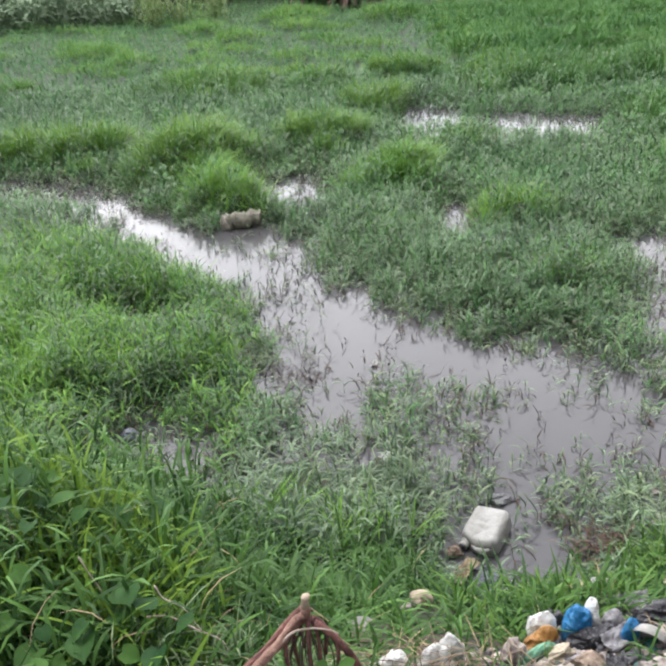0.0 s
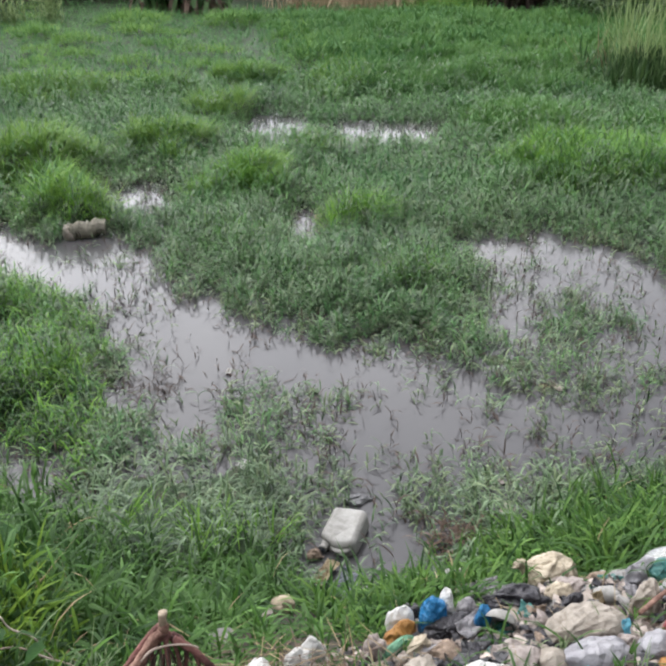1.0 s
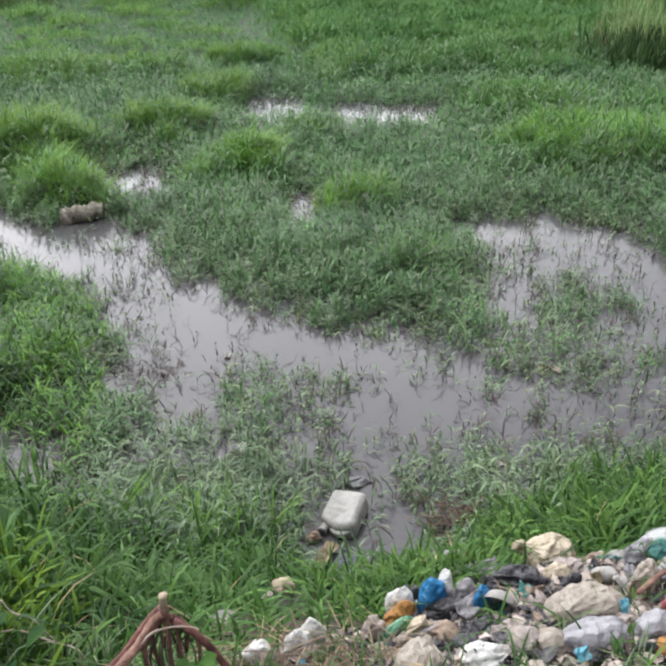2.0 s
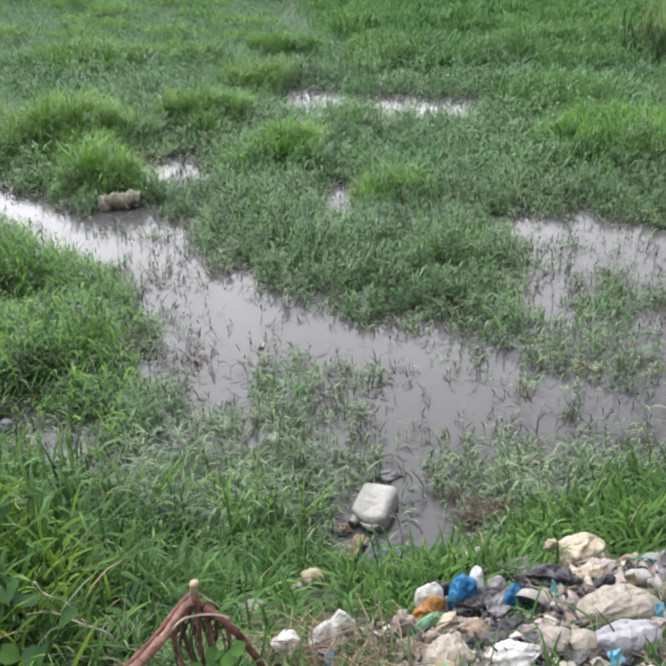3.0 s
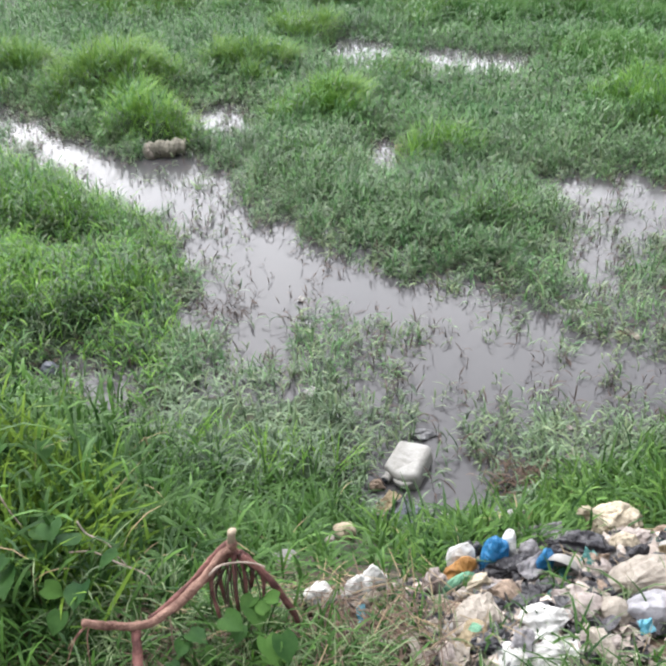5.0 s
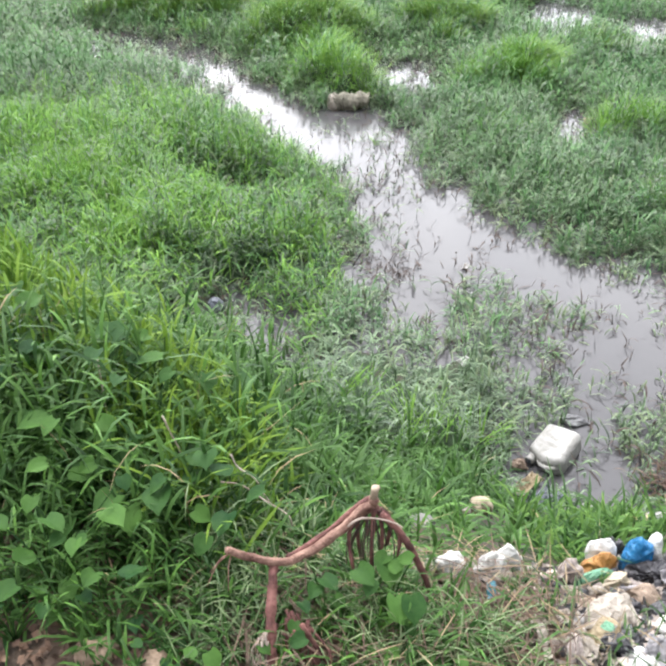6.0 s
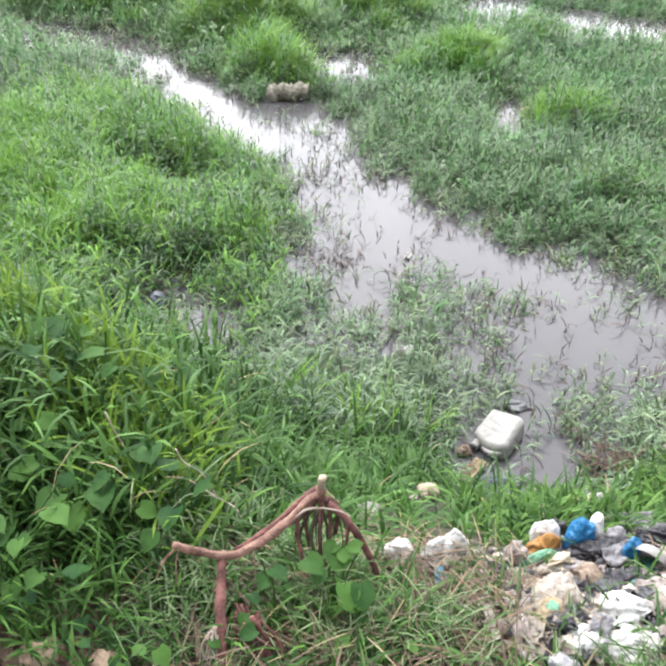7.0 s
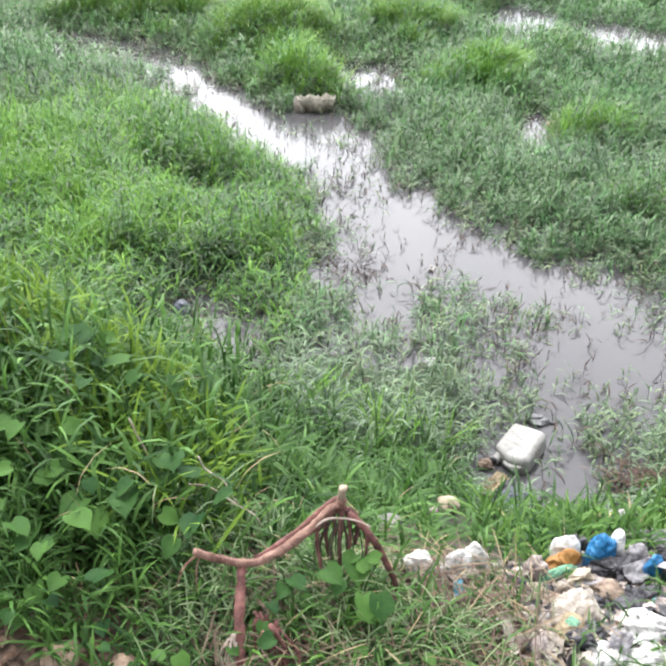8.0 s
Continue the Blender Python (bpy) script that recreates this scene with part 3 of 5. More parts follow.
# ---------------------------------------------------------------- small building helpers
def part(name, bm, material, parent=None, label="", smooth_faces=True):
    me = bpy.data.meshes.new(name)
    bm.to_mesh(me)
    bm.free()
    if smooth_faces:
        me.polygons.foreach_set("use_smooth", np.ones(len(me.polygons), dtype=bool))
    me.materials.append(material)
    ob = new(name, me)
    ob.parent = parent
    return tagged(ob, label)


def empty(name, m, label, category, group=""):
    ob = new(name)
    ob.empty_display_size = 0.05
    ob.matrix_world = m
    return tagged(ob, label, category, group)


def tube(points, radii, sides=8, rough=0.0, seed=0):
    """A bmesh tube along points, closed at both ends."""
    bm = bmesh.new()
    pts = [Vector(p) for p in points]
    rings = []
    for i, p in enumerate(pts):
        d = (pts[min(i + 1, len(pts) - 1)] - pts[max(i - 1, 0)]).normalized()
        u = d.orthogonal().normalized() if i == 0 else (last - d * last.dot(d)).normalized()
        last, w = u, d.cross(u)
        ring = []
        for j in range(sides):
            a = 2 * math.pi * j / sides
            groove = noise.noise(Vector((math.cos(a) * 2.6, math.sin(a) * 2.6, seed + p.length * 5)))
            r = radii[i] * (1 + rough * (noise.noise(p * 40 + Vector((math.cos(a), math.sin(a), seed))) + 0.55 * groove))
            ring.append(bm.verts.new(p + (u * math.cos(a) + w * math.sin(a)) * r))
        rings.append(ring)
    for a, b in zip(rings, rings[1:]):
        for j in range(sides):
            bm.faces.new((a[j], a[(j + 1) % sides], b[(j + 1) % sides], b[j]))
    bm.faces.new(rings[0][::-1])
    bm.faces.new(rings[-1])
    return bm


def spline(points, n):
    """Smooth points through a few (Catmull-Rom)."""
    p = [Vector(q) for q in points]
    p = [p[0] * 2 - p[1]] + p + [p[-1] * 2 - p[-2]]
    out = []
    for i in range(1, len(p) - 2):
        for k in range(n):
            t = k / n
            a, b, c, d = p[i - 1], p[i], p[i + 1], p[i + 2]
            out.append(0.5 * (2 * b + (c - a) * t + (2 * a - 5 * b + 4 * c - d) * t * t + (3 * b - a - 3 * c + d) * t ** 3))
    return out + [p[-2]]


def taper(a, b, n):
    return [a + (b - a) * i / (n - 1) for i in range(n)]


def ripple(p, scale, rng):
    """Smooth noise in about -1..1 for n x 3 points."""
    v = np.zeros(len(p))
    for _ in range(7):
        w = rng.normal(0, 1, 3)
        v += np.sin(p @ (w / np.linalg.norm(w)) * scale * rng.uniform(0.7, 1.5) + rng.uniform(0, 6.3))
    return v / 3.2


def crumpled(size, seed, detail=3, creases=1.0, flat=0.45):
    """A crumpled bag: slack film gathered in pleats towards its mouth, creased all over, slumped on its underside."""
    rng = np.random.default_rng(1000 + seed)
    bm = bmesh.new()
    bmesh.ops.create_icosphere(bm, subdivisions=min(detail, 3) + (2 if max(size) > 0.11 else 1), radius=1.0)
    d = np.array([v.co for v in bm.verts])
    d /= np.linalg.norm(d, axis=1)[:, None]
    axis = rng.normal(0, 1, 3) * (1, 1, 0.5)
    axis /= np.linalg.norm(axis)
    u = np.cross(axis, (0.3, 0.2, 1.0))
    u /= np.linalg.norm(u)
    w = np.cross(axis, u)
    along = d @ axis
    turn = np.arctan2(d @ u, d @ w) + 0.35 * ripple(d, 3.0, rng)
    gather = smooth(-0.2, 0.9, along)
    pleat = np.abs(np.sin(turn * 4.5 + rng.uniform(0, 6))) * 0.6 + np.abs(np.sin(turn * 8.0 + 1.3 * along)) * 0.4
    warp = d + 0.25 * np.stack([ripple(d, 3.5, rng) for _ in range(3)], -1)
    fold = np.abs(ripple(warp, 4.0, rng))
    fold2 = np.abs(ripple(warp, 9.0, rng))
    fold3 = np.abs(ripple(warp, 20.0, rng))
    r = 1 + 0.20 * ripple(d, 1.8, rng) + 0.10 * ripple(d, 3.5, rng)
    r += creases * (-0.20 * (pleat - 0.5) * (0.25 + 0.75 * gather) - 0.17 * (fold - 0.35) - 0.10 * (fold2 - 0.35) - 0.022 * (fold3 - 0.35))
    r *= 1 - 0.22 * gather
    c = d * np.clip(r, 0.35, 1.5)[:, None]
    if creases >= 0.6 and seed % 3:
        # the mouth: drawn together, then flaring out
        neck = smooth(0.50, 0.80, along)
        run = c @ axis
        c = run[:, None] * axis * (1 + 0.45 * neck)[:, None] + (c - run[:, None] * axis) * (1 - 0.60 * neck * (1 - 0.9 * smooth(0.86, 1.0, along)))[:, None]
    c[:, 2] = np.maximum(c[:, 2], -flat + 0.05 * ripple(d, 5, rng))
    c[:, 0] *= size[0] / np.ptp(c[:, 0])
    c[:, 1] *= size[1] / np.ptp(c[:, 1])
    c[:, 2] = (c[:, 2] - c[:, 2].min()) * size[2] / np.ptp(c[:, 2])
    for v, q in zip(bm.verts, c):
        v.co = q
    return bm


def rag(w, d, seed, lift=0.3, n=22, wave=1.0):
    """A creased piece of film or paper with thickness."""
    bm = bmesh.new()
    bmesh.ops.create_grid(bm, x_segments=n, y_segments=n, size=0.5)
    o = Vector((seed * 2.3, seed * 4.1, seed))
    for v in bm.verts:
        x, y = v.co.x, v.co.y
        edge = 1 + 0.28 * noise.noise(Vector((math.atan2(y, x) * 1.2, seed, 0)))
        z = lift * (noise.noise(Vector((x * 2.2, y * 2.2, 0)) + o) + 0.5 * wave * (0.5 - abs(noise.noise(Vector((x * 5, y * 5, 3)) + o))) * 2 + 0.25 * wave * (0.5 - abs(noise.noise(Vector((x * 11, y * 11, 7)) + o))))
        v.co = Vector((x * w * edge, y * d * edge, z * (w + d) * 0.25))
    low = min(v.co.z for v in bm.verts)
    for v in bm.verts:
        v.co.z -= low
    bmesh.ops.solidify(bm, geom=bm.faces[:], thickness=0.0015)
    return bm


def rest(x, y, up=0.0):
    """A point on the ground or the water, whichever is higher."""
    return (x, y, max(float(ground_z(np.array([x]), np.array([y]))[0]), 0.0) + up)


# ---------------------------------------------------------------- materials of the rubbish
def plastic(name, dark, light, rough=0.38, leaf=0.12, scale=9.0, bump=0.5):
    m = mat(name, dark, light, scale, rough, 0.5, 0.0, 45, leaf=leaf, coords="object", fine=0.6)
    n, l = m.node_tree.nodes, m.node_tree.links
    co = n.new("ShaderNodeTexCoord").outputs["Object"]
    sway = n.new("ShaderNodeTexNoise")
    sway.inputs["Scale"].default_value = 25.0
    l.new(co, sway.inputs["Vector"])
    mixed = n.new("ShaderNodeVectorMath")
    mixed.operation = "MULTIPLY_ADD"
    mixed.inputs[1].default_value = (0.03, 0.03, 0.03)
    l.new(sway.outputs["Color"], mixed.inputs[0])
    l.new(co, mixed.inputs[2])
    cell = n.new("ShaderNodeTexVoronoi")
    cell.inputs["Scale"].default_value = 34.0
    l.new(mixed.outputs[0], cell.inputs["Vector"])
    crease = n.new("ShaderNodeTexNoise")
    crease.inputs["Scale"].default_value, crease.inputs["Detail"].default_value, crease.inputs["Distortion"].default_value = 26.0, 5.0, 2.2
    l.new(co, crease.inputs["Vector"])
    both = n.new("ShaderNodeMath")
    both.operation = "MULTIPLY_ADD"
    both.inputs[1].default_value = 0.9
    l.new(crease.outputs["Fac"], both.inputs[0])
    l.new(cell.outputs["Distance"], both.inputs[2])
    bn = n.new("ShaderNodeBump")
    bn.inputs["Strength"].default_value, bn.inputs["Distance"].default_value = min(1.0, 1.7 * bump), 0.014
    l.new(both.outputs[0], bn.inputs["Height"])
    l.new(bn.outputs["Normal"], n["Principled BSDF"].inputs["Normal"])
    return m


P_WHITE = plastic("white_film", (0.29, 0.275, 0.26), (0.46, 0.45, 0.445), 0.4, 0.3)
P_PAPER = plastic("white_paper", (0.52, 0.51, 0.49), (0.76, 0.76, 0.74), 0.7, 0.2)
P_CLEAN = plastic("white_hdpe", (0.205, 0.198, 0.182), (0.325, 0.318, 0.303), 0.65, 0.08, 14.0, 0.10)
P_CREAM = plastic("cream_film", (0.30, 0.26, 0.215), (0.51, 0.455, 0.395), 0.42, 0.3)
P_TAN = plastic("tan_sack", (0.33, 0.275, 0.20), (0.54, 0.47, 0.36), 0.6, 0.1)
P_ORANGE = plastic("orange_brown_stain", (0.17, 0.075, 0.018), (0.42, 0.21, 0.055), 0.6, 0.05)
P_GREEN = plastic("sea_green_film", (0.07, 0.22, 0.125), (0.19, 0.38, 0.25), 0.4, 0.1)
P_TEAL = plastic("teal_plastic", (0.02, 0.10, 0.09), (0.06, 0.20, 0.18), 0.3, 0.1)
P_BLUE = plastic("blue_film", (0.010, 0.09, 0.22), (0.024, 0.215, 0.46), 0.35, 0.1)
P_CYAN = plastic("cyan_print", (0.05, 0.26, 0.36), (0.20, 0.48, 0.58), 0.4, 0.1)
P_BLACK = plastic("black_film", (0.008, 0.008, 0.010), (0.060, 0.057, 0.066), 0.32, 0.0)
P_GREY = plastic("grey_film", (0.14, 0.135, 0.145), (0.40, 0.385, 0.40), 0.35, 0.25)
P_SACK = plastic("weathered_sack_film", (0.13, 0.122, 0.088), (0.34, 0.315, 0.25), 0.5, 0.3)
P_SMOKE = plastic("smoky_clear_film", (0.20, 0.20, 0.21), (0.42, 0.42, 0.43), 0.25, 0.5)
P_MAUVE = plastic("mauve_film", (0.24, 0.20, 0.185), (0.50, 0.435, 0.40), 0.45, 0.2)
P_LILAC = plastic("lilac_white_film", (0.35, 0.34, 0.37), (0.55, 0.54, 0.565), 0.35, 0.35)
P_BROWN = plastic("brown_cloth", (0.12, 0.085, 0.060), (0.34, 0.26, 0.20), 0.85, 0.0)
P_SLATE = plastic("slate_blue_plastic", (0.040, 0.046, 0.058), (0.105, 0.118, 0.145), 0.45, 0.0)
P_RED = plastic("red_print", (0.20, 0.04, 0.045), (0.38, 0.12, 0.13), 0.4, 0.05)
P_YELLOW = plastic("yellow_brown_sheet", (0.16, 0.12, 0.065), (0.35, 0.28, 0.17), 0.5, 0.1)
M_STONE = mat("pale_stone", (0.22, 0.18, 0.13), (0.46, 0.39, 0.29), 14, 0.85, 0.3, 0.8, 70, coords="object")
M_GSTONE = mat("grey_stone", (0.13, 0.13, 0.125), (0.30, 0.29, 0.27), 14, 0.85, 0.3, 0.8, 70, coords="object")
M_CLOD = mat("brown_clod", (0.15, 0.110, 0.078), (0.36, 0.27, 0.20), 12, 0.95, 0.2, 1.0, 60, coords="object")
M_ROOT = mat("reddish_wood", (0.050, 0.020, 0.019), (0.215, 0.100, 0.086), 24, 0.75, 0.3, 0.9, 90, coords="object")
M_BARK = mat("brown_branch", (0.055, 0.024, 0.019), (0.30, 0.185, 0.145), 26, 0.8, 0.2, 1.0, 110, coords="object")
M_CUT = mat("cut_wood", (0.16, 0.12, 0.085), (0.36, 0.30, 0.225), 30, 0.8, 0.2, 0.5, 120, coords="object")
M_FIBRE = mat("pale_fibre", (0.26, 0.20, 0.165), (0.47, 0.40, 0.35), 30, 0.8, 0.2, 0.5, 120, coords="object")
M_GLASS = mat("clear_plastic", (0.75, 0.80, 0.80), (0.90, 0.94, 0.94), 8, 0.18, 0.5, 0.2, 30, clear=0.75, coords="object", ior=1.25)

# ---------------------------------------------------------------- the jerrycan in the water
def jerrycan():
    can = empty("jerrycan", pose(0.508, 2.757, 0.034, 5, -7, -30), "white plastic jerrycan lying half sunk at the water's edge", "jerrycan")
    hx, hy, hz, r = 0.080, 0.110, 0.052, 0.030
    bm = bmesh.new()
    bmesh.ops.create_cube(bm, size=2.0)
    bmesh.ops.subdivide_edges(bm, edges=bm.edges[:], cuts=27, use_grid_fill=True)
    for v in bm.verts:
        p = Vector((v.co.x * hx, v.co.y * hy, v.co.z * hz))
        core = Vector((max(-hx + r, min(hx - r, p.x)), max(-hy + r, min(hy - r, p.y)), max(-hz + r, min(hz - r, p.z))))
        d = p - core
        p = core + (d.normalized() * r if d.length > 1e-6 else d)
        # shoulders slope to the neck, the broad face is drawn in and dented
        s = max(0.0, (-p.y - 0.045) / 0.073)
        if p.x < 0:
            p.y += 0.045 * s * (-p.x / hx)
        else:
            p.y += 0.016 * s * (p.x / hx) ** 2
        p.z *= 1 - 0.18 * s
        face = max(0.0, 1 - (p.x / 0.06) ** 4) * max(0.0, 1 - ((p.y - 0.01) / 0.10) ** 4)
        p.z -= 0.004 * face * (1 if p.z > 0 else -1)
        left = 1 / (1 + math.exp((p.x - 0.012) / 0.006))
        dent = left * math.exp(-(((p.x + 0.05) * 0.42 + (p.y - 0.030) * 0.91) / 0.0050) ** 2)
        dent += 0.9 * left * math.exp(-(((p.x + 0.05) * 0.12 + (p.y + 0.022) * 0.99) / 0.0055) ** 2)
        dent += 0.5 * math.exp(-(((p.x - 0.015) * 0.80 - (p.y + 0.035) * 0.60) / 0.005) ** 2) * (p.y < -0.01)
        p.z -= 0.0085 * dent * face * (1 if p.z > 0 else 0)
        p += Vector((0.003 * noise.noise(p * 18 + Vector((5, 0, 0))), 0.003 * noise.noise(p * 18 + Vector((0, 5, 0))), 0.004 * noise.noise(p * 20)))
        v.co = p
    part("body", bm, P_CLEAN, can, "scuffed white plastic body with dented face")
    neck = tube([(-0.052, -0.066, 0.002), (-0.055, -0.092, 0.003), (-0.057, -0.102, 0.003), (-0.058, -0.105, 0.003), (-0.059, -0.114, 0.003)], [0.024, 0.0185, 0.0175, 0.0200, 0.0195], 20)
    neck = part("neck", neck, P_CLEAN, can, "short threaded neck without its cap")
    # Closed disc; the shade inside the neck is its dark colour.
    part("mouth", tube([(-0.0588, -0.1130, 0.003), (-0.0592, -0.1152, 0.003)], [0.0150, 0.0142], 18), P_SLATE, neck, "dark disc standing for the shaded mouth")
    arch = spline([(-0.022, -0.092, 0.004), (0.000, -0.112, 0.006), (0.036, -0.114, 0.006), (0.058, -0.092, 0.004)], 6)
    part("handle", tube(arch, [0.010] * len(arch), 10), P_CLEAN, can, "moulded carrying handle")
    seam = spline([(-0.078, 0.09, 0.000), (-0.080, 0.0, 0.000), (-0.079, -0.05, 0.0)], 4)
    part("seam", tube(seam, [0.0022] * len(seam), 6), P_CLEAN, can)


jerrycan()


# ---------------------------------------------------------------- stump with its bent branch
def stump():
    st = empty("tree_stump", pose(-0.18, 1.16, 0.80), "dead reddish-brown stump with a bent branch among weeds", "stump")
    inv = Matrix.Translation((0.18, -1.16, -0.80))

    def stick(name, pts, r0, r1, material, label="", n=9, sides=12, rough=0.5):
        p = [inv @ q for q in spline(pts, n)]
        return part(name, tube(p, taper(r0, r1, len(p)), sides, rough, r0 * 999), material, st, label)

    stick("branch", [(-0.405, 1.13, 1.083), (-0.36, 1.15, 1.045), (-0.30, 1.18, 1.010), (-0.255, 1.22, 1.003), (-0.205, 1.26, 1.020), (-0.165, 1.29, 1.053), (-0.132, 1.30, 1.087)], 0.0078, 0.0105, M_BARK, "bent brown branch with worn pale bark")
    stick("branch", [(-0.30, 1.21, 0.985), (-0.23, 1.275, 1.000), (-0.17, 1.315, 1.045), (-0.137, 1.315, 1.085)], 0.006, 0.009, M_ROOT, "thin dark branch behind the other")
    stick("stub", [(-0.130, 1.30, 1.078), (-0.129, 1.30, 1.106)], 0.0085, 0.0095, M_BARK, n=3)
    stick("cut_end", [(-0.129, 1.30, 1.104), (-0.128, 1.30, 1.137)], 0.0100, 0.0092, M_CUT, "pale weathered cut wood", n=6, sides=14, rough=0.5)
    stick("trunk", [(-0.318, 1.175, 1.015), (-0.313, 1.125, 0.985), (-0.308, 1.085, 0.955), (-0.300, 1.045, 0.905), (-0.290, 1.010, 0.840)], 0.0095, 0.0120, M_ROOT, "upright dark red stem")
    for dx, dz in ((-0.022, 0.010), (-0.032, -0.035), (0.012, -0.040)):
        stick("twig", [(-0.395, 1.135, 1.075), (-0.405 + dx * 0.5, 1.115, 1.065 + dz * 0.3), (-0.405 + dx, 1.085, 1.055 + dz)], 0.0018, 0.0008, M_BARK, n=3, sides=5)
    rng = random.Random(5)
    for k in range(18):
        a = rng.uniform(-1.1, 1.1)
        top = Vector((-0.128 + 0.025 * a, 1.295 + rng.uniform(-0.02, 0.01), 1.07 - rng.uniform(0, 0.05)))
        low = Vector((-0.122 + 0.05 * a, 1.275 + rng.uniform(-0.04, 0.02), 0.94))
        stick("fibre", [top, top.lerp(low, 0.5) + Vector((0.012 * a, rng.uniform(-0.015, 0.015), 0)), low], rng.uniform(0.0012, 0.0026), 0.001, M_ROT, n=3, sides=5)
    for k in range(7):
        a = -1.0 + 2.0 * k / 6
        top = Vector((-0.128 + 0.020 * a, 1.300 + rng.uniform(-0.010, 0.012), 1.078 - 0.018 * abs(a)))
        low = Vector((-0.122 + 0.048 * a + rng.uniform(-0.012, 0.012), 1.280 + rng.uniform(-0.05, 0.03), 0.95 + rng.uniform(-0.03, 0.04)))
        midp = top.lerp(low, 0.45) + Vector((0.022 * a, rng.uniform(-0.01, 0.01), 0.01))
        stick("root", [top, midp, low], rng.uniform(0.0040, 0.0080), rng.uniform(0.002, 0.004), M_ROOT, n=4, sides=8, rough=0.6)
    stick("root", [(-0.11, 1.29, 1.07), (-0.075, 1.285, 1.040), (-0.045, 1.275, 1.000), (-0.01, 1.26, 0.94), (0.03, 1.245, 0.84)], 0.0085, 0.0065, M_ROOT, "stout reddish root", n=4)
    for k in range(16):
        x0 = -0.29 + rng.uniform(-0.02, 0.06)
        pts = [(x0, 1.08 + rng.uniform(-0.03, 0.05), 0.93 + rng.uniform(-0.03, 0.03)), (x0 + rng.uniform(0.0, 0.06), 1.06, 0.87), (x0 + rng.uniform(0.0, 0.13), 1.0 + rng.uniform(-0.03, 0.05), 0.815)]
        stick("root", pts, rng.uniform(0.0025, 0.0058), 0.002, M_ROOT, n=4, sides=7)
    wrap = [(-0.178, 1.262, 1.050), (-0.160, 1.270, 1.064), (-0.134, 1.276, 1.069), (-0.104, 1.278, 1.067), (-0.078, 1.276, 1.062), (-0.062, 1.274, 1.054)]
    stick("fibre", wrap, 0.0026, 0.0018, M_FIBRE, "pale strip of fibre tied round the roots", n=5, sides=6)
    for k in range(14):
        x0, y0 = -0.318 + rng.uniform(-0.012, 0.012), 1.05 + rng.uniform(-0.01, 0.01)
        stick("fibre", [(x0, y0, 0.945 - rng.uniform(0, 0.03)), (x0 + rng.uniform(-0.015, 0.015), y0 - 0.015, 0.90), (x0 + rng.uniform(-0.03, 0.02), y0 - 0.03, 0.845)], 0.0018, 0.0009, M_FIBRE, n=3, sides=5)


stump()


# ---------------------------------------------------------------- broad-leaved creepers
def leaf_mesh(seed):
    """A heart-shaped leaf about 1 long, folded along its midrib."""
    bm = bmesh.new()
    rng = random.Random(seed)
    rows = []
    for i in range(9):
        t = i / 8
        half = 0.50 * math.sin(math.pi * min(1.0, t * 0.92 + 0.16)) ** 0.8 * (1 - 0.25 * t)
        if i == 8:
            half = 0.004
        back = 0.10 * max(0.0, 1 - t * 3.2)
        row = []
        for s in (-1, -0.55, 0, 0.55, 1):
            x = s * half * (1 + 0.05 * rng.uniform(-1, 1))
            y = t - back * abs(s) * 1.1
            z = 0.34 * abs(s) * half - 0.16 * t * t + 0.02 * rng.uniform(-1, 1)
            row.append(bm.verts.new((x, y, z)))
        rows.append(row)
    for a, b in zip(rows, rows[1:]):
        for j in range(4):
            bm.faces.new((a[j], a[j + 1], b[j + 1], b[j]))
    me = bpy.data.meshes.new("leaf")
    bm.to_mesh(me)
    bm.free()
    me.polygons.foreach_set("use_smooth", np.ones(len(me.polygons), dtype=bool))
    me.materials.append(M_BROAD)
    return me


LEAVES = [leaf_mesh(k) for k in range(4)]


def creeper(x, y, spread, count, size, height, seed, label):
    """A creeping weed: stems from one root, a heart-shaped leaf at each end."""
    rng = random.Random(seed)
    base = Vector(rest(x, y))
    plant = empty("creeper", Matrix.Translation(base), label, "weed", "broad-leaved creepers on the bank")
    for k in range(count):
        a, r = rng.uniform(0, 2 * math.pi), spread * math.sqrt(rng.random())
        px, py = base.x + r * math.cos(a), base.y + r * math.sin(a) * 0.8
        g = rest(px, py)
        h = height * rng.uniform(0.35, 0.92)
        tip = Vector((px, py, g[2] + h)) - base
        pts = spline([(0, 0, -0.01), (tip.x * 0.4, tip.y * 0.4, tip.z * 0.45 + 0.03), tip], 3)
        stem = part("stem", tube(pts, taper(0.0022, 0.0014, len(pts)), 5), M_BROAD, plant)
        lf = new("leaf", LEAVES[k % 4])
        lf.parent = stem
        s = size * rng.uniform(0.5, 1.0)
        lf.matrix_local = Matrix.Translation(tip) @ pose(0, 0, 0, rng.uniform(-25, 14), rng.uniform(-22, 22), rng.uniform(110, 250) if rng.random() < 0.75 else rng.uniform(0, 360)) @ Matrix.Diagonal((s, s, s, 1))


CREEPERS = [(-0.95, 1.62, 0.26, 20, 0.085, 0.42), (-0.70, 1.40, 0.24, 20, 0.078, 0.36), (-0.80, 1.15, 0.22, 16, 0.066, 0.26), (-0.50, 1.28, 0.18, 11, 0.066, 0.28), (-1.05, 1.30, 0.24, 14, 0.075, 0.30),
            (-1.15, 1.95, 0.28, 15, 0.085, 0.45), (-0.62, 1.75, 0.22, 13, 0.075, 0.40), (-0.85, 1.02, 0.18, 13, 0.052, 0.12), (-0.50, 1.03, 0.14, 9, 0.048, 0.10), (-1.25, 1.45, 0.22, 12, 0.08, 0.38)]
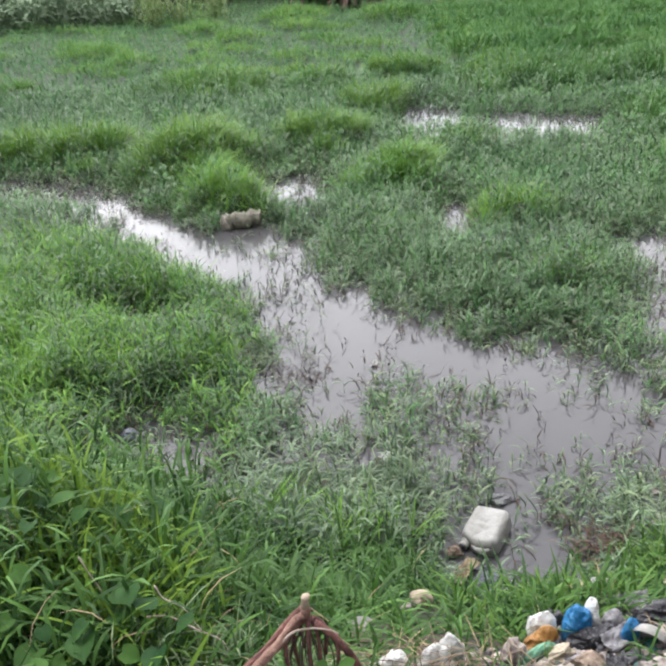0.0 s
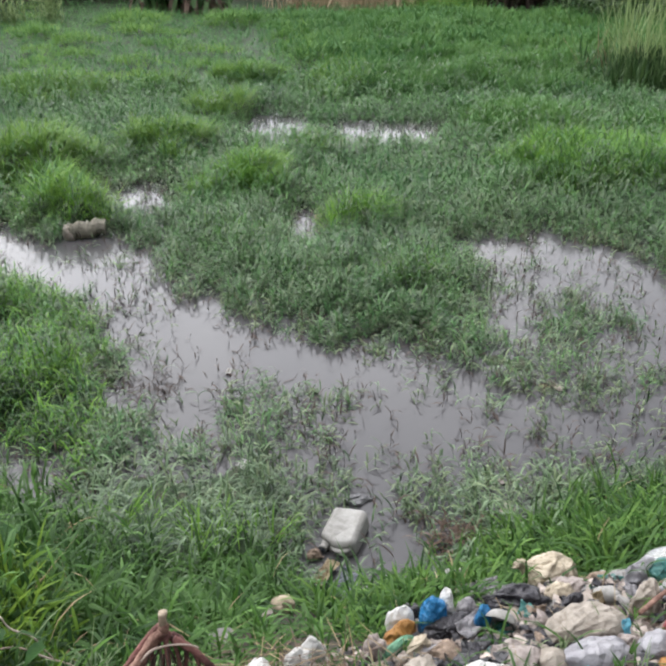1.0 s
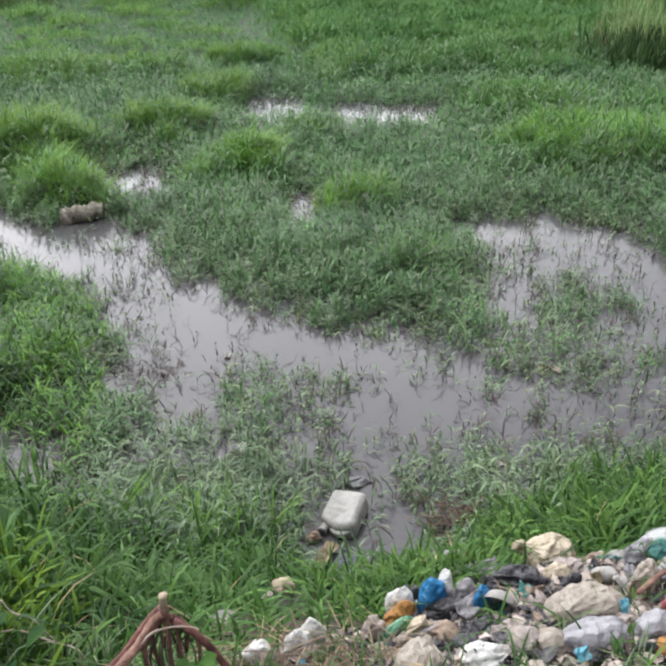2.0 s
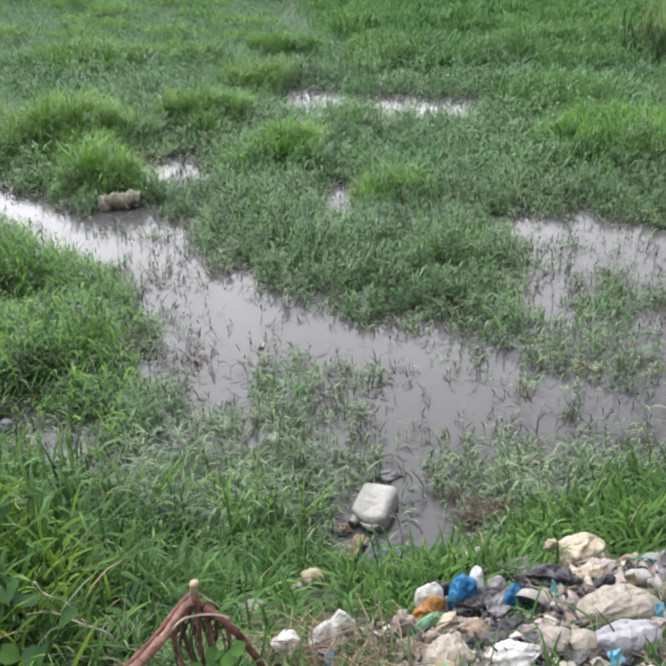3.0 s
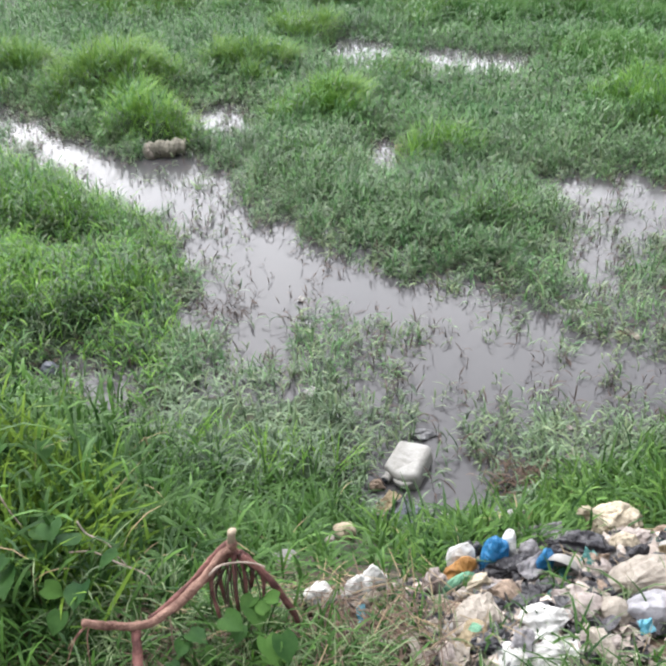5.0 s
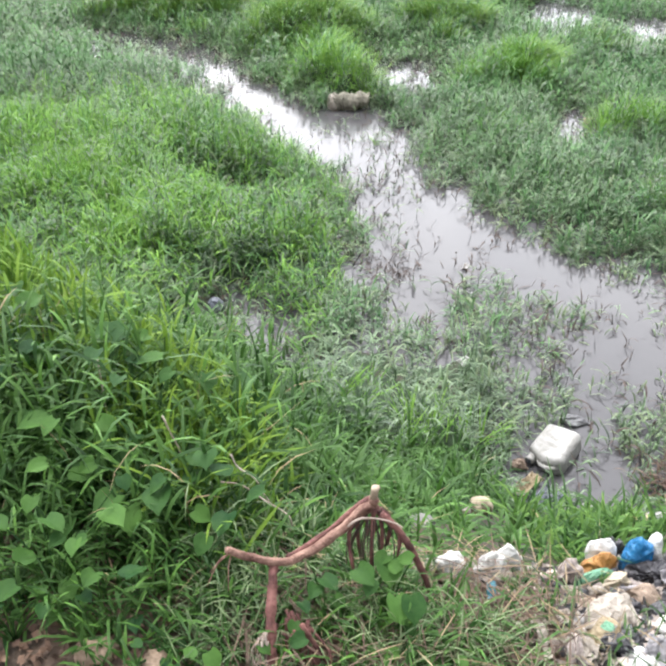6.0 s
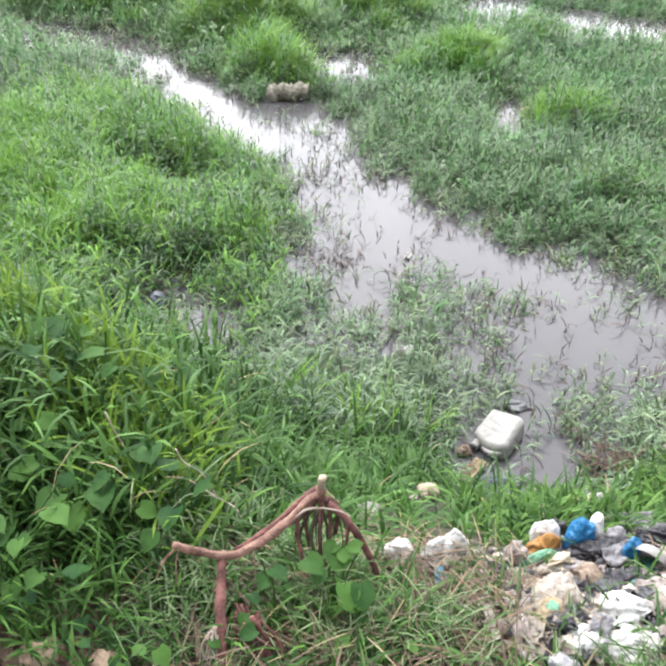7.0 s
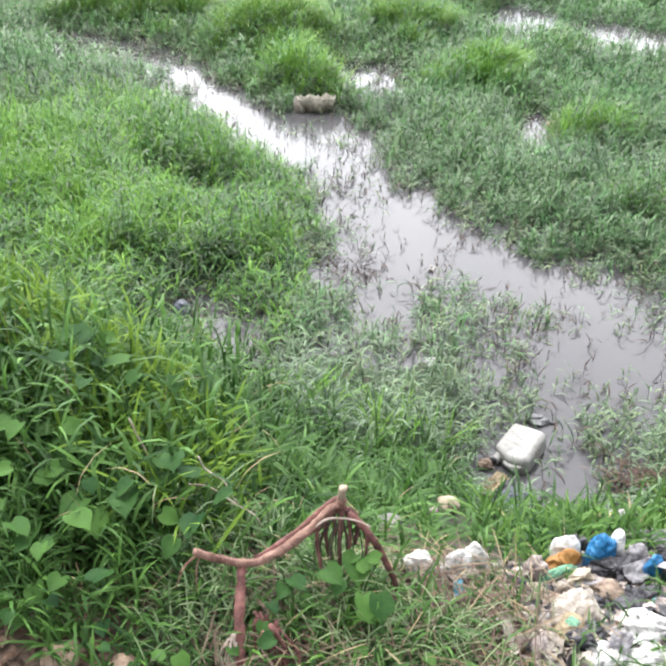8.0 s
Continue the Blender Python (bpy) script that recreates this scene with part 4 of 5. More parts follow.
for i, (cx, cy, sp, n, s, h) in enumerate(CREEPERS):
    creeper(cx, cy, sp, n, s, h, 60 + i, "broad heart-leaved green creeper growing through tall grass")
for i, (cx, cy, sp, n, s, h) in enumerate([(-0.075, 1.19, 0.080, 14, 0.062, 0.19), (-0.20, 1.13, 0.08, 5, 0.048, 0.17), (-0.27, 1.05, 0.07, 5, 0.040, 0.10), (0.00, 1.12, 0.10, 6, 0.045, 0.09), (-0.12, 1.05, 0.10, 5, 0.045, 0.06)]):
    creeper(cx, cy, sp, n, s, h, 80 + i, "light green heart-leaved creeper round the stump")


# ---------------------------------------------------------------- rubbish on the bank
def bundle(name, label, category, x, y, size, turn, material, seed, detail=3, creases=1.0, up=0.0, tip=0.0, group="rubbish heap"):
    if group == "rubbish heap" and 1.42 < y < 1.64:
        size = (size[0], size[1], size[2] * 1.4)
    ob = part(name, crumpled(size, seed, detail, creases), material)
    ob.matrix_world = pose(*rest(x, y, up), tip, 0, turn)
    return tagged(ob, label, category, group)


def flat_piece(name, label, category, x, y, w, d, turn, material, seed, up=0.003, tilt=(0, 0), lift=0.3, group="rubbish heap"):
    ob = part(name, rag(w, d, seed, lift, 22 if w > 0.1 else 13), material)
    ob.matrix_world = pose(*rest(x, y, up), tilt[0], tilt[1], turn)
    return tagged(ob, label, category, group)


bundle("plastic_bag", "crumpled clean white plastic bag on the heap", "bag", 0.455, 1.600, (0.092, 0.065, 0.070), 10, P_PAPER, 1, up=0.010)
bundle("stained_bag", "orange-brown stained bundle under a white bag", "bag", 0.440, 1.540, (0.108, 0.075, 0.062), 4, P_ORANGE, 2)
bundle("plastic_strip", "folded sea-green plastic film", "bag", 0.412, 1.472, (0.125, 0.030, 0.034), 34, P_GREEN, 3, 3, 0.5, up=0.012)
bundle("paper_bag", "crushed tan paper bag", "bag", 0.462, 1.470, (0.115, 0.048, 0.048), 34, P_TAN, 4)


def blue_pouch():
    b = empty("blue_pouch", pose(*rest(0.530, 1.575, 0.0), 0, 0, 20), "bright blue plastic pouch with a white flap", "bag", "rubbish heap")
    part("body", crumpled((0.078, 0.070, 0.125), 105, 3, 0.45), P_BLUE, b)
    fl = part("flap", crumpled((0.040, 0.062, 0.112), 6, 3, 0.6), P_PAPER, b, "off-white padded flap")
    fl.matrix_local = pose(0.044, 0.004, 0.002, 0, 6, 0)


blue_pouch()
bundle("dark_bag", "navy plastic bag pushed behind the blue pouch", "bag", 0.488, 1.660, (0.070, 0.050, 0.070), 0, P_BLACK, 7)
bundle("black_bag", "torn black plastic bag", "bag", 0.575, 1.535, (0.170, 0.080, 0.045), 8, P_BLACK, 8, 3, 1.3)
flat_piece("grey_film", "crumpled grey plastic film", "plastic film", 0.735, 1.760, 0.15, 0.08, 12, P_GREY, 9, up=0.015, lift=0.4)
bundle("black_bag", "shiny dark purple-black plastic bag", "bag", 0.765, 1.625, (0.200, 0.085, 0.050), -8, P_BLACK, 10, 3, 1.4)
bundle("grey_bag", "grey crumpled plastic bag", "bag", 0.632, 1.600, (0.075, 0.065, 0.062), 15, P_GREY, 11, 3, 1.2)
bundle("blue_wrapper", "small crumpled bright blue wrapper", "wrapper", 0.637, 1.505, (0.046, 0.036, 0.048), 0, P_BLUE, 12, 2, up=0.025)


def bowl():
    bm = bmesh.new()
    bmesh.ops.create_uvsphere(bm, u_segments=28, v_segments=16, radius=0.042)
    bmesh.ops.bisect_plane(bm, geom=bm.verts[:] + bm.edges[:] + bm.faces[:], plane_co=(0, 0, 0.004), plane_no=(0, 0, 1), clear_outer=True)
    for v in bm.verts:
        v.co.x *= 1.0 + 0.10 * noise.noise(v.co * 30)
        v.co.z *= 0.75
    bmesh.ops.solidify(bm, geom=bm.faces[:], thickness=0.0025)
    ob = part("foam_bowl", bm, P_CLEAN)
    ob.matrix_world = pose(0.676, 1.480, rest(0.676, 1.480)[2] + 0.040, 118, 12, -28)
    tagged(ob, "broken white foam bowl standing on edge", "bowl", "rubbish heap")


bowl()
flat_piece("clear_film", "scrap of clear white film", "plastic film", 0.610, 1.505, 0.085, 0.05, 30, P_GREY, 13, up=0.03, tilt=(20, 0), lift=0.25)
bundle("green_wrapper", "dark green plastic wrapper", "wrapper", 0.905, 1.960, (0.060, 0.045, 0.060), 0, P_TEAL, 14, 2)
bundle("plastic_bag", "greyish translucent plastic bag", "bag", 0.345, 1.460, (0.062, 0.055, 0.065), 0, P_MAUVE, 15)
bundle("brown_rag", "crumpled brown cloth rag", "rag", 0.508, 1.395, (0.080, 0.085, 0.050), 20, P_BROWN, 16, 3, 1.2)
bundle("brown_rag", "small mauve-brown crumpled rag", "rag", 0.572, 1.415, (0.060, 0.050, 0.045), -20, P_MAUVE, 17, 3, 1.2)
bundle("black_bag", "black plastic bag crushed between rags", "bag", 0.545, 1.360, (0.100, 0.060, 0.035), 40, P_BLACK, 18, 3, 1.3)


def food_pouch():
    p = empty("food_pouch", pose(*rest(0.405, 1.285, 0.0), 0, 0, 52), "off-white food pouch with a printed label", "pouch", "rubbish heap")
    part("body", crumpled((0.185, 0.095, 0.065), 19, 3, 0.6), P_CREAM, p)
    lb = part("label", crumpled((0.088, 0.090, 0.067), 20, 3, 0.5), P_YELLOW, p, "yellow printed label")
    lb.matrix_local = pose(-0.048, -0.010, 0.003)
    gr = part("print", crumpled((0.050, 0.056, 0.062), 21, 2, 0.4), P_GREEN, p, "green and white print")
    gr.matrix_local = pose(-0.046, -0.020, 0.010)
    for k in range(3):
        bar = bmesh.new()
        bmesh.ops.create_cube(bar, size=1.0, matrix=Matrix.Diagonal((0.020, 0.003, 0.004, 1)))
        ob = part("print_bar", bar, P_WHITE, p)
        ob.matrix_local = pose(-0.046, -0.034 + 0.008 * k, 0.066, -10, 0, 5)


food_pouch()
bundle("dark_mesh_bag", "dark grey net bag in a tangle", "bag", 0.425, 1.205, (0.120, 0.075, 0.036), 20, P_BLACK, 22, 3, 1.5)
bundle("plastic_bag", "large crumpled bright white plastic bag", "bag", 0.560, 1.262, (0.150, 0.090, 0.055), 0, P_PAPER, 23, 4, 1.3, up=0.0)
bundle("plastic_bag", "torn white plastic bag spread in weeds", "bag", 0.560, 1.180, (0.195, 0.105, 0.048), 14, P_PAPER, 24, 4, 1.2)
bundle("plastic_bag", "white plastic bag creased beside the larger one", "bag", 0.450, 1.175, (0.095, 0.075, 0.036), -25, P_PAPER, 25, 3, 1.1)
flat_piece("plastic_sheet", "cream plastic sheet lying on the soil", "plastic sheet", 0.298, 1.232, 0.11, 0.10, 25, P_CREAM, 26, lift=0.22)
bundle("plastic_bag", "small white plastic bag half under grass", "bag", 0.398, 1.108, (0.070, 0.055, 0.042), 0, P_LILAC, 27)
bundle("plastic_bag", "beige translucent plastic bag", "bag", 0.660, 1.295, (0.085, 0.080, 0.050), 0, P_MAUVE, 28)
bundle("brown_rag", "grey-brown crumpled cloth rag on the heap", "rag", 0.632, 1.345, (0.080, 0.060, 0.045), 10, P_MAUVE, 29, 3, 1.2)
bundle("cream_sack", "cream plastic sack folded upright", "sack", 0.652, 1.165, (0.045, 0.120, 0.060), 15, P_CREAM, 30, 3, 0.7)


def bottle(name, label, x, y, lean, turn, radius, length, material, cap=None, up=0.0):
    """A lying or leaning bottle with shoulder, neck and, where there is one, a cap."""
    b = empty(name, pose(*rest(x, y, up + radius * 0.9), lean, 0, turn), label, "bottle", "rubbish heap")
    prof = [(0.0, 0.72), (0.03, 0.95), (0.10, 1.0), (0.35, 0.96), (0.62, 1.0), (0.74, 0.86), (0.86, 0.45), (0.90, 0.34), (1.0, 0.34)]
    pts = [(0, p * length - length / 2, 0) for p, _ in prof]
    part("body", tube(pts, [radius * q for _, q in prof], 22, 0.12), material, b)
    if cap:
        c = tube([(0, length * 0.47, 0), (0, length * 0.47 + 0.002, 0), (0, length * 0.53, 0)], [radius * 0.34, radius * 0.42, radius * 0.40], 14)
        part("cap", c, cap, b)
    return b


# ---- further along the heap
def tan_sack():
    sk = empty("woven_sack", pose(*rest(1.075, 1.930, 0.0), 0, 0, 8), "tan and white sack slumped at the grass edge", "sack", "rubbish heap")
    part("upper_fold", crumpled((0.230, 0.150, 0.120), 31, 4, 0.75), P_TAN, sk, "tan upper side").matrix_local = pose(-0.015, 0.045, 0.0)
    part("lower_side", crumpled((0.215, 0.110, 0.085), 32, 4, 0.7), P_PAPER, sk, "white lower side").matrix_local = pose(0.035, -0.055, 0.0, 0, 0, -6)


tan_sack()
bottle("water_jug", "clear plastic jug with greenish water inside", 1.270, 1.690, 10, 100, 0.055, 0.20, M_GLASS, up=0.0)
bundle("teal_liquid_bag", "dark teal crushed plastic container", "container", 1.250, 1.640, (0.13, 0.09, 0.080), 0, P_TEAL, 33, 3, 0.6)
bundle("plastic_bag", "translucent white bag beside the jug", "bag", 1.180, 1.680, (0.100, 0.080, 0.115), 0, P_LILAC, 34, 3, 0.6)
bottle("milk_bottle", "small white plastic bottle lying on rubbish", 1.045, 1.610, 40, 200, 0.024, 0.085, P_CLEAN, up=0.015)
bundle("beige_bag", "beige crumpled plastic bag", "bag", 1.085, 1.495, (0.095, 0.075, 0.080), 0, P_CREAM, 35)
bundle("cream_bag", "big cream plastic bag, puffed and creased", "bag", 0.850, 1.395, (0.215, 0.135, 0.095), 12, P_CREAM, 36, 4, 0.7)
bundle("white_bag", "big lilac-white plastic bag with faint print", "bag", 0.820, 1.262, (0.180, 0.105, 0.070), 5, P_LILAC, 37, 4, 0.8)
flat_piece("cyan_wrapper", "cyan printed wrapper on a bag", "wrapper", 0.765, 1.215, 0.040, 0.03, 20, P_CYAN, 38, up=0.035, tilt=(40, 10), lift=0.4)
bundle("cream_bag", "yellowish cream bag at the heap's edge", "bag", 0.722, 1.270, (0.090, 0.080, 0.055), 30, P_CREAM, 39, 3, 0.7)
flat_piece("cyan_wrapper", "small cyan plastic scrap", "wrapper", 0.935, 1.345, 0.022, 0.05, 10, P_CYAN, 40, up=0.045, tilt=(60, 10), lift=0.3)
bundle("pink_wrapper", "crumpled pink and red wrapper", "wrapper", 0.940, 1.325, (0.060, 0.050, 0.045), 0, P_MAUVE, 41)
bundle("red_wrapper", "dark red printed wrapper", "wrapper", 1.064, 1.365, (0.032, 0.030, 0.035), 0, P_RED, 42, 2, up=0.02)
bundle("brown_rag", "tan crumpled paper and cloth", "rag", 0.975, 1.700, (0.150, 0.090, 0.060), 8, P_MAUVE, 43, 3, 1.3)
bundle("brown_rag", "brown crumpled cloth below the sack", "rag", 1.130, 1.790, (0.130, 0.080, 0.050), 0, P_BROWN, 44, 3, 1.3)
bundle("paper_bag", "tan crumpled packing paper", "bag", 0.925, 1.660, (0.09, 0.07, 0.06), 0, P_TAN, 45, 3, 1.3)
bundle("black_bag", "small black plastic bag", "bag", 0.918, 1.575, (0.060, 0.050, 0.040), 0, P_BLACK, 46)
flat_piece("cardboard", "bent piece of yellowish cardboard", "cardboard", 1.010, 1.585, 0.035, 0.085, 20, P_YELLOW, 47, up=0.01, tilt=(55, 0), lift=0.15)
bundle("plastic_bag", "white plastic bag far along the heap", "bag", 1.175, 1.520, (0.080, 0.070, 0.060), 0, P_LILAC, 48)
bundle("plastic_bag", "greyish white plastic bag on the heap", "bag", 0.985, 1.285, (0.110, 0.090, 0.060), 30, P_LILAC, 49, 3, 1.0)
bundle("brown_board", "rusty brown crumpled board", "board", 0.975, 1.215, (0.090, 0.050, 0.040), 35, P_ORANGE, 50)
bundle("plastic_bag", "dirty white bag at the heap's end", "bag", 1.240, 1.420, (0.13, 0.11, 0.09), 35, P_WHITE, 51)
bundle("grey_bag", "grey plastic bag at the heap's end", "bag", 1.300, 1.560, (0.12, 0.10, 0.08), 0, P_GREY, 52)
bundle("cream_bag", "cream bag at the heap's end", "bag", 1.390, 1.470, (0.14, 0.12, 0.09), 0, P_CREAM, 53)
sp = spline([rest(1.02, 1.425, 0.055), rest(1.12, 1.475, 0.075), rest(1.25, 1.53, 0.080), rest(1.36, 1.55, 0.05)], 5)
tagged(part("driftwood_stick", tube(sp, taper(0.006, 0.009, len(sp)), 8, 0.4), M_BARK), "brown bent stick lying across rubbish", "stick", "rubbish heap")

# ---- loose pieces between the heap and the water
bundle("styrofoam", "broken white foam piece in the grass", "foam", 0.815, 2.250, (0.115, 0.060, 0.070), 0, P_WHITE, 60, 3, 1.2)
bundle("grey_bag", "grey-green dirty plastic bag below foam", "bag", 0.790, 2.230, (0.10, 0.07, 0.06), 0, P_GREY, 61)
bundle("paper", "crumpled white paper on the bank", "paper", 0.150, 1.405, (0.080, 0.055, 0.075), 20, P_PAPER, 62, 3, 1.3, up=0.012)
bundle("paper", "torn white paper beside the roots", "paper", 0.070, 1.385, (0.082, 0.056, 0.062), -10, P_PAPER, 63, 3, 1.3, up=0.012)
bundle("foil_bag", "crumpled silvery white foil bag", "bag", 0.190, 1.440, (0.070, 0.058, 0.078), 0, P_PAPER, 64, 3, 1.4)
bundle("paper", "cream paper scrap in weeds", "paper", 0.022, 1.405, (0.060, 0.035, 0.030), 30, P_CREAM, 65)
bundle("paper", "cream crumpled paper next to foil", "paper", 0.172, 1.385, (0.060, 0.040, 0.040), 30, P_CREAM, 66)
flat_piece("blue_scrap", "pale blue plastic scrap", "plastic scrap", 0.152, 1.330, 0.022, 0.045, 10, P_CYAN, 67, up=0.015, tilt=(45, 0), lift=0.1)
flat_piece("paper", "upright white sliver of paper", "paper", 0.265, 1.480, 0.012, 0.035, 0, P_WHITE, 68, up=0.02, tilt=(60, 0), lift=0.1)


def cup():
    c = tube([(0, 0, 0), (0, 0, 0.004), (0, 0, 0.045), (0, 0, 0.052), (0, 0, 0.055)], [0.020, 0.024, 0.020, 0.016, 0.010], 22)
    ob = part("plastic_cup", c, P_MAUVE)
    ob.matrix_world = pose(*rest(0.118, 2.030, 0.010), 12, 5, 0)
    tagged(ob, "pinkish white upturned plastic cup on mud", "cup")


cup()


def stone(name, label, x, y, size, turn, seed, material, up=-0.2):
    bm = bmesh.new()
    bmesh.ops.create_icosphere(bm, subdivisions=4, radius=1.0)
    o = Vector((seed, seed * 2.2, -seed))
    for v in bm.verts:
        d = v.co.normalized()
        m = max(abs(d.x), abs(d.y), abs(d.z))
        r = 0.75 + 0.25 / m * 0.6 + 0.22 * noise.noise(d * 1.6 + o) + 0.07 * noise.noise(d * 5 + o) + 0.02 * noise.noise(d * 16 + o)
        v.co = Vector((d.x * size[0], d.y * size[1], d.z * size[2])) * r * 0.5
    ob = part(name, bm, material)
    ob.matrix_world = pose(*rest(x, y, size[2] * (0.5 + up)), 0, 0, turn)
    return tagged(ob, label, "stone")


bundle("plastic_tub", "slate-blue plastic tub half sunk in wet grass", "tub", -1.145, 3.600, (0.11, 0.09, 0.08), 20, P_SLATE, 75, 3, 0.15, group="litter in the marsh")
stone("stone", "tan rounded stone beside an upturned cup", 0.180, 2.110, (0.090, 0.075, 0.085), 15, 2, M_STONE)
stone("stone", "flat grey slab of stone in weeds", -0.02, 1.640, (0.090, 0.060, 0.030), 5, 3, M_GSTONE)
stone("clod", "brown clod of dry soil at the road's edge", -0.665, 1.010, (0.095, 0.065, 0.060), 20, 4, M_CLOD)
stone("clod", "flat brown stone at the road's edge", -0.530, 1.005, (0.080, 0.055, 0.045), -10, 5, M_CLOD)
stone("stone", "pale stone caught in the marsh grass", 1.035, 6.820, (0.08, 0.06, 0.06), 10, 6, M_STONE, -0.1)


def marsh_sack():
    """An old sack lying along the water's edge, its torn mouth open."""
    sk = empty("pale_sack", pose(-0.90, 6.78, 0.055, 0, -4, 8), "weathered pale sack lying against a grass tuft", "sack", "litter in the marsh")
    line = spline([(-0.13, 0, 0.0), (-0.06, 0.01, 0.008), (0.02, -0.005, 0.002), (0.09, 0.008, 0.012), (0.16, 0.0, 0.004)], 6)
    fat = [0.074 + 0.008 * math.sin(i * 1.1) - 0.016 * (i / len(line)) ** 2 for i in range(len(line))]
    part("body", tube(line, fat, 30, 0.16, 3), P_SACK, sk, "creased pale plastic body, partly see-through")
    rim = spline([(-0.165, -0.004, 0.010), (-0.150, 0, 0.006), (-0.128, 0, 0.0), (-0.105, 0, 0.002)], 4)
    part("mouth", tube(rim, taper(0.060, 0.078, len(rim)), 26, 0.15, 8), P_CREAM, sk, "torn whitish mouth")


marsh_sack()
flat_piece("yellow_sheet", "yellow-brown stained plastic sheet by the jerrycan", "plastic sheet", 0.390, 2.550, 0.15, 0.060, 52, P_YELLOW, 72, up=0.006, lift=0.35, group="litter in the marsh")
flat_piece("dark_sheet", "slate-grey plastic sheet in shallow water", "plastic sheet", 0.450, 2.470, 0.17, 0.09, 48, P_SLATE, 73, up=0.006, lift=0.3, group="litter in the marsh")
bundle("clear_film", "crumpled clear film floating behind the jerrycan", "plastic film", 0.61, 3.00, (0.15, 0.085, 0.030), 5, P_SMOKE, 79, 3, 1.2, group="litter in the marsh")
bundle("pink_bag", "dirty pinkish bag beside the jerrycan", "bag", 0.365, 2.660, (0.075, 0.055, 0.045), 0, P_BROWN, 74, group="litter in the marsh")
for i, (x, y, w, d, m, lb) in enumerate([(0.63, 2.43, 0.075, 0.045, P_WHITE, "white plastic scrap at the waterline"), (0.53, 2.375, 0.055, 0.035, P_GREY, "grey plastic scrap in the grass"),
                                         (0.112, 4.29, 0.060, 0.030, P_CLEAN, "small white scrap floating on still water"), (0.150, 3.99, 0.055, 0.025, P_GREY, "grey scrap floating on still water"),
                                         (0.120, 3.27, 0.050, 0.065, P_WHITE, "white wrapper caught in swamp grass"),
                                         (-1.362, 4.96, 0.12, 0.06, P_GREY, "pale scrap in the marsh grass"), (-2.965, 8.62, 0.10, 0.06, P_CREAM, "small pale scrap far in the marsh"),
                                         (1.375, 4.66, 0.095, 0.060, P_CREAM, "pale dead leaf at the edge of the grass"), (1.885, 3.78, 0.110, 0.040, P_CREAM, "yellowish scrap lying in the shallows"),
                                         (1.830, 3.80, 0.060, 0.035, P_YELLOW, "yellow-brown scrap in the shallows"), (1.275, 3.00, 0.070, 0.035, P_MAUVE, "pinkish wrapper at the waterline"),
                                         (1.235, 2.77, 0.060, 0.060, P_CREAM, "cream scrap standing in bank grass"), (1.615, 2.60, 0.060, 0.050, P_TAN, "tan scrap in bank grass"), (-0.40, 4.89, 0.05, 0.025, P_BLACK, "dark scrap floating by the grass")]):
    flat_piece("plastic_scrap", lb, "plastic scrap", x, y, w, d, 37 * i, m, 80 + i, up=(0.05 if abs(y - 3.27) < 0.01 else 0.004) if y > 2.9 else 0.02, lift=0.30, group="litter in the marsh")


# ---------------------------------------------------------------- litter and twigs too many to count
def litter(name, seed, n, x0, x1, y0, y1, size, material, label):
    rng = np.random.default_rng(seed)
    x, y = rng.uniform(x0, x1, n), rng.uniform(y0, y1, n)
    y = y0 + (np.minimum(y1, heap_back(x)) - y0) * (y - y0) / (y1 - y0)
    z = np.maximum(ground_z(x, y), 0.0) + 0.012
    v, f = [], []
    for i in range(n):
        g = (float(x[i]), float(y[i]), float(z[i]))
        m = pose(*g, *rng.uniform(-40, 40, 2), rng.uniform(0, 360))
        s = size * rng.uniform(0.5, 1.4)
        k = len(v)
        for a in range(3):
            for b in range(3):
                v.append(m @ Vector(((a - 1) * s * rng.uniform(0.6, 1.2), (b - 1) * s * 0.7 * rng.uniform(0.6, 1.2), s * rng.uniform(-0.35, 0.35))))
        f += [(k + a * 3 + b, k + a * 3 + b + 1, k + a * 3 + b + 4, k + a * 3 + b + 3) for a in range(2) for b in range(2)]
    return tagged(add_mesh(name, v, np.zeros((0, 3)), f, material, shade=False), label, "litter", kind="stuff")


rr = random.Random(77)
SCRAPS = [(P_GREY, "grey"), (P_BLACK, "black"), (P_MAUVE, "pinkish-brown"), (P_WHITE, "white"), (P_BROWN, "brown"), (P_CREAM, "cream"), (P_BLACK, "black"), (P_TEAL, "dark green")]
for i in range(64):
    m, colour = SCRAPS[i % 8]
    x = rr.uniform(0.32, 1.42)
    y = 1.14 + (min(1.80, float(heap_back(x)) - 0.03) - 1.14) * rr.random()
    if i % 3:
        flat_piece("plastic_scrap", "crumpled " + colour + " plastic scrap between the bags", "plastic scrap", x, y, rr.uniform(0.05, 0.10), rr.uniform(0.035, 0.06), rr.uniform(0, 360), m, 300 + i, up=rr.uniform(0.0, 0.02), tilt=(rr.uniform(-25, 35), rr.uniform(-20, 20)), lift=0.5)
    else:
        bundle("plastic_scrap", "balled-up " + colour + " plastic scrap between the bags", "plastic scrap", x, y, (rr.uniform(0.04, 0.07), rr.uniform(0.03, 0.05), rr.uniform(0.025, 0.04)), rr.uniform(0, 360), m, 300 + i, 3, 1.2)


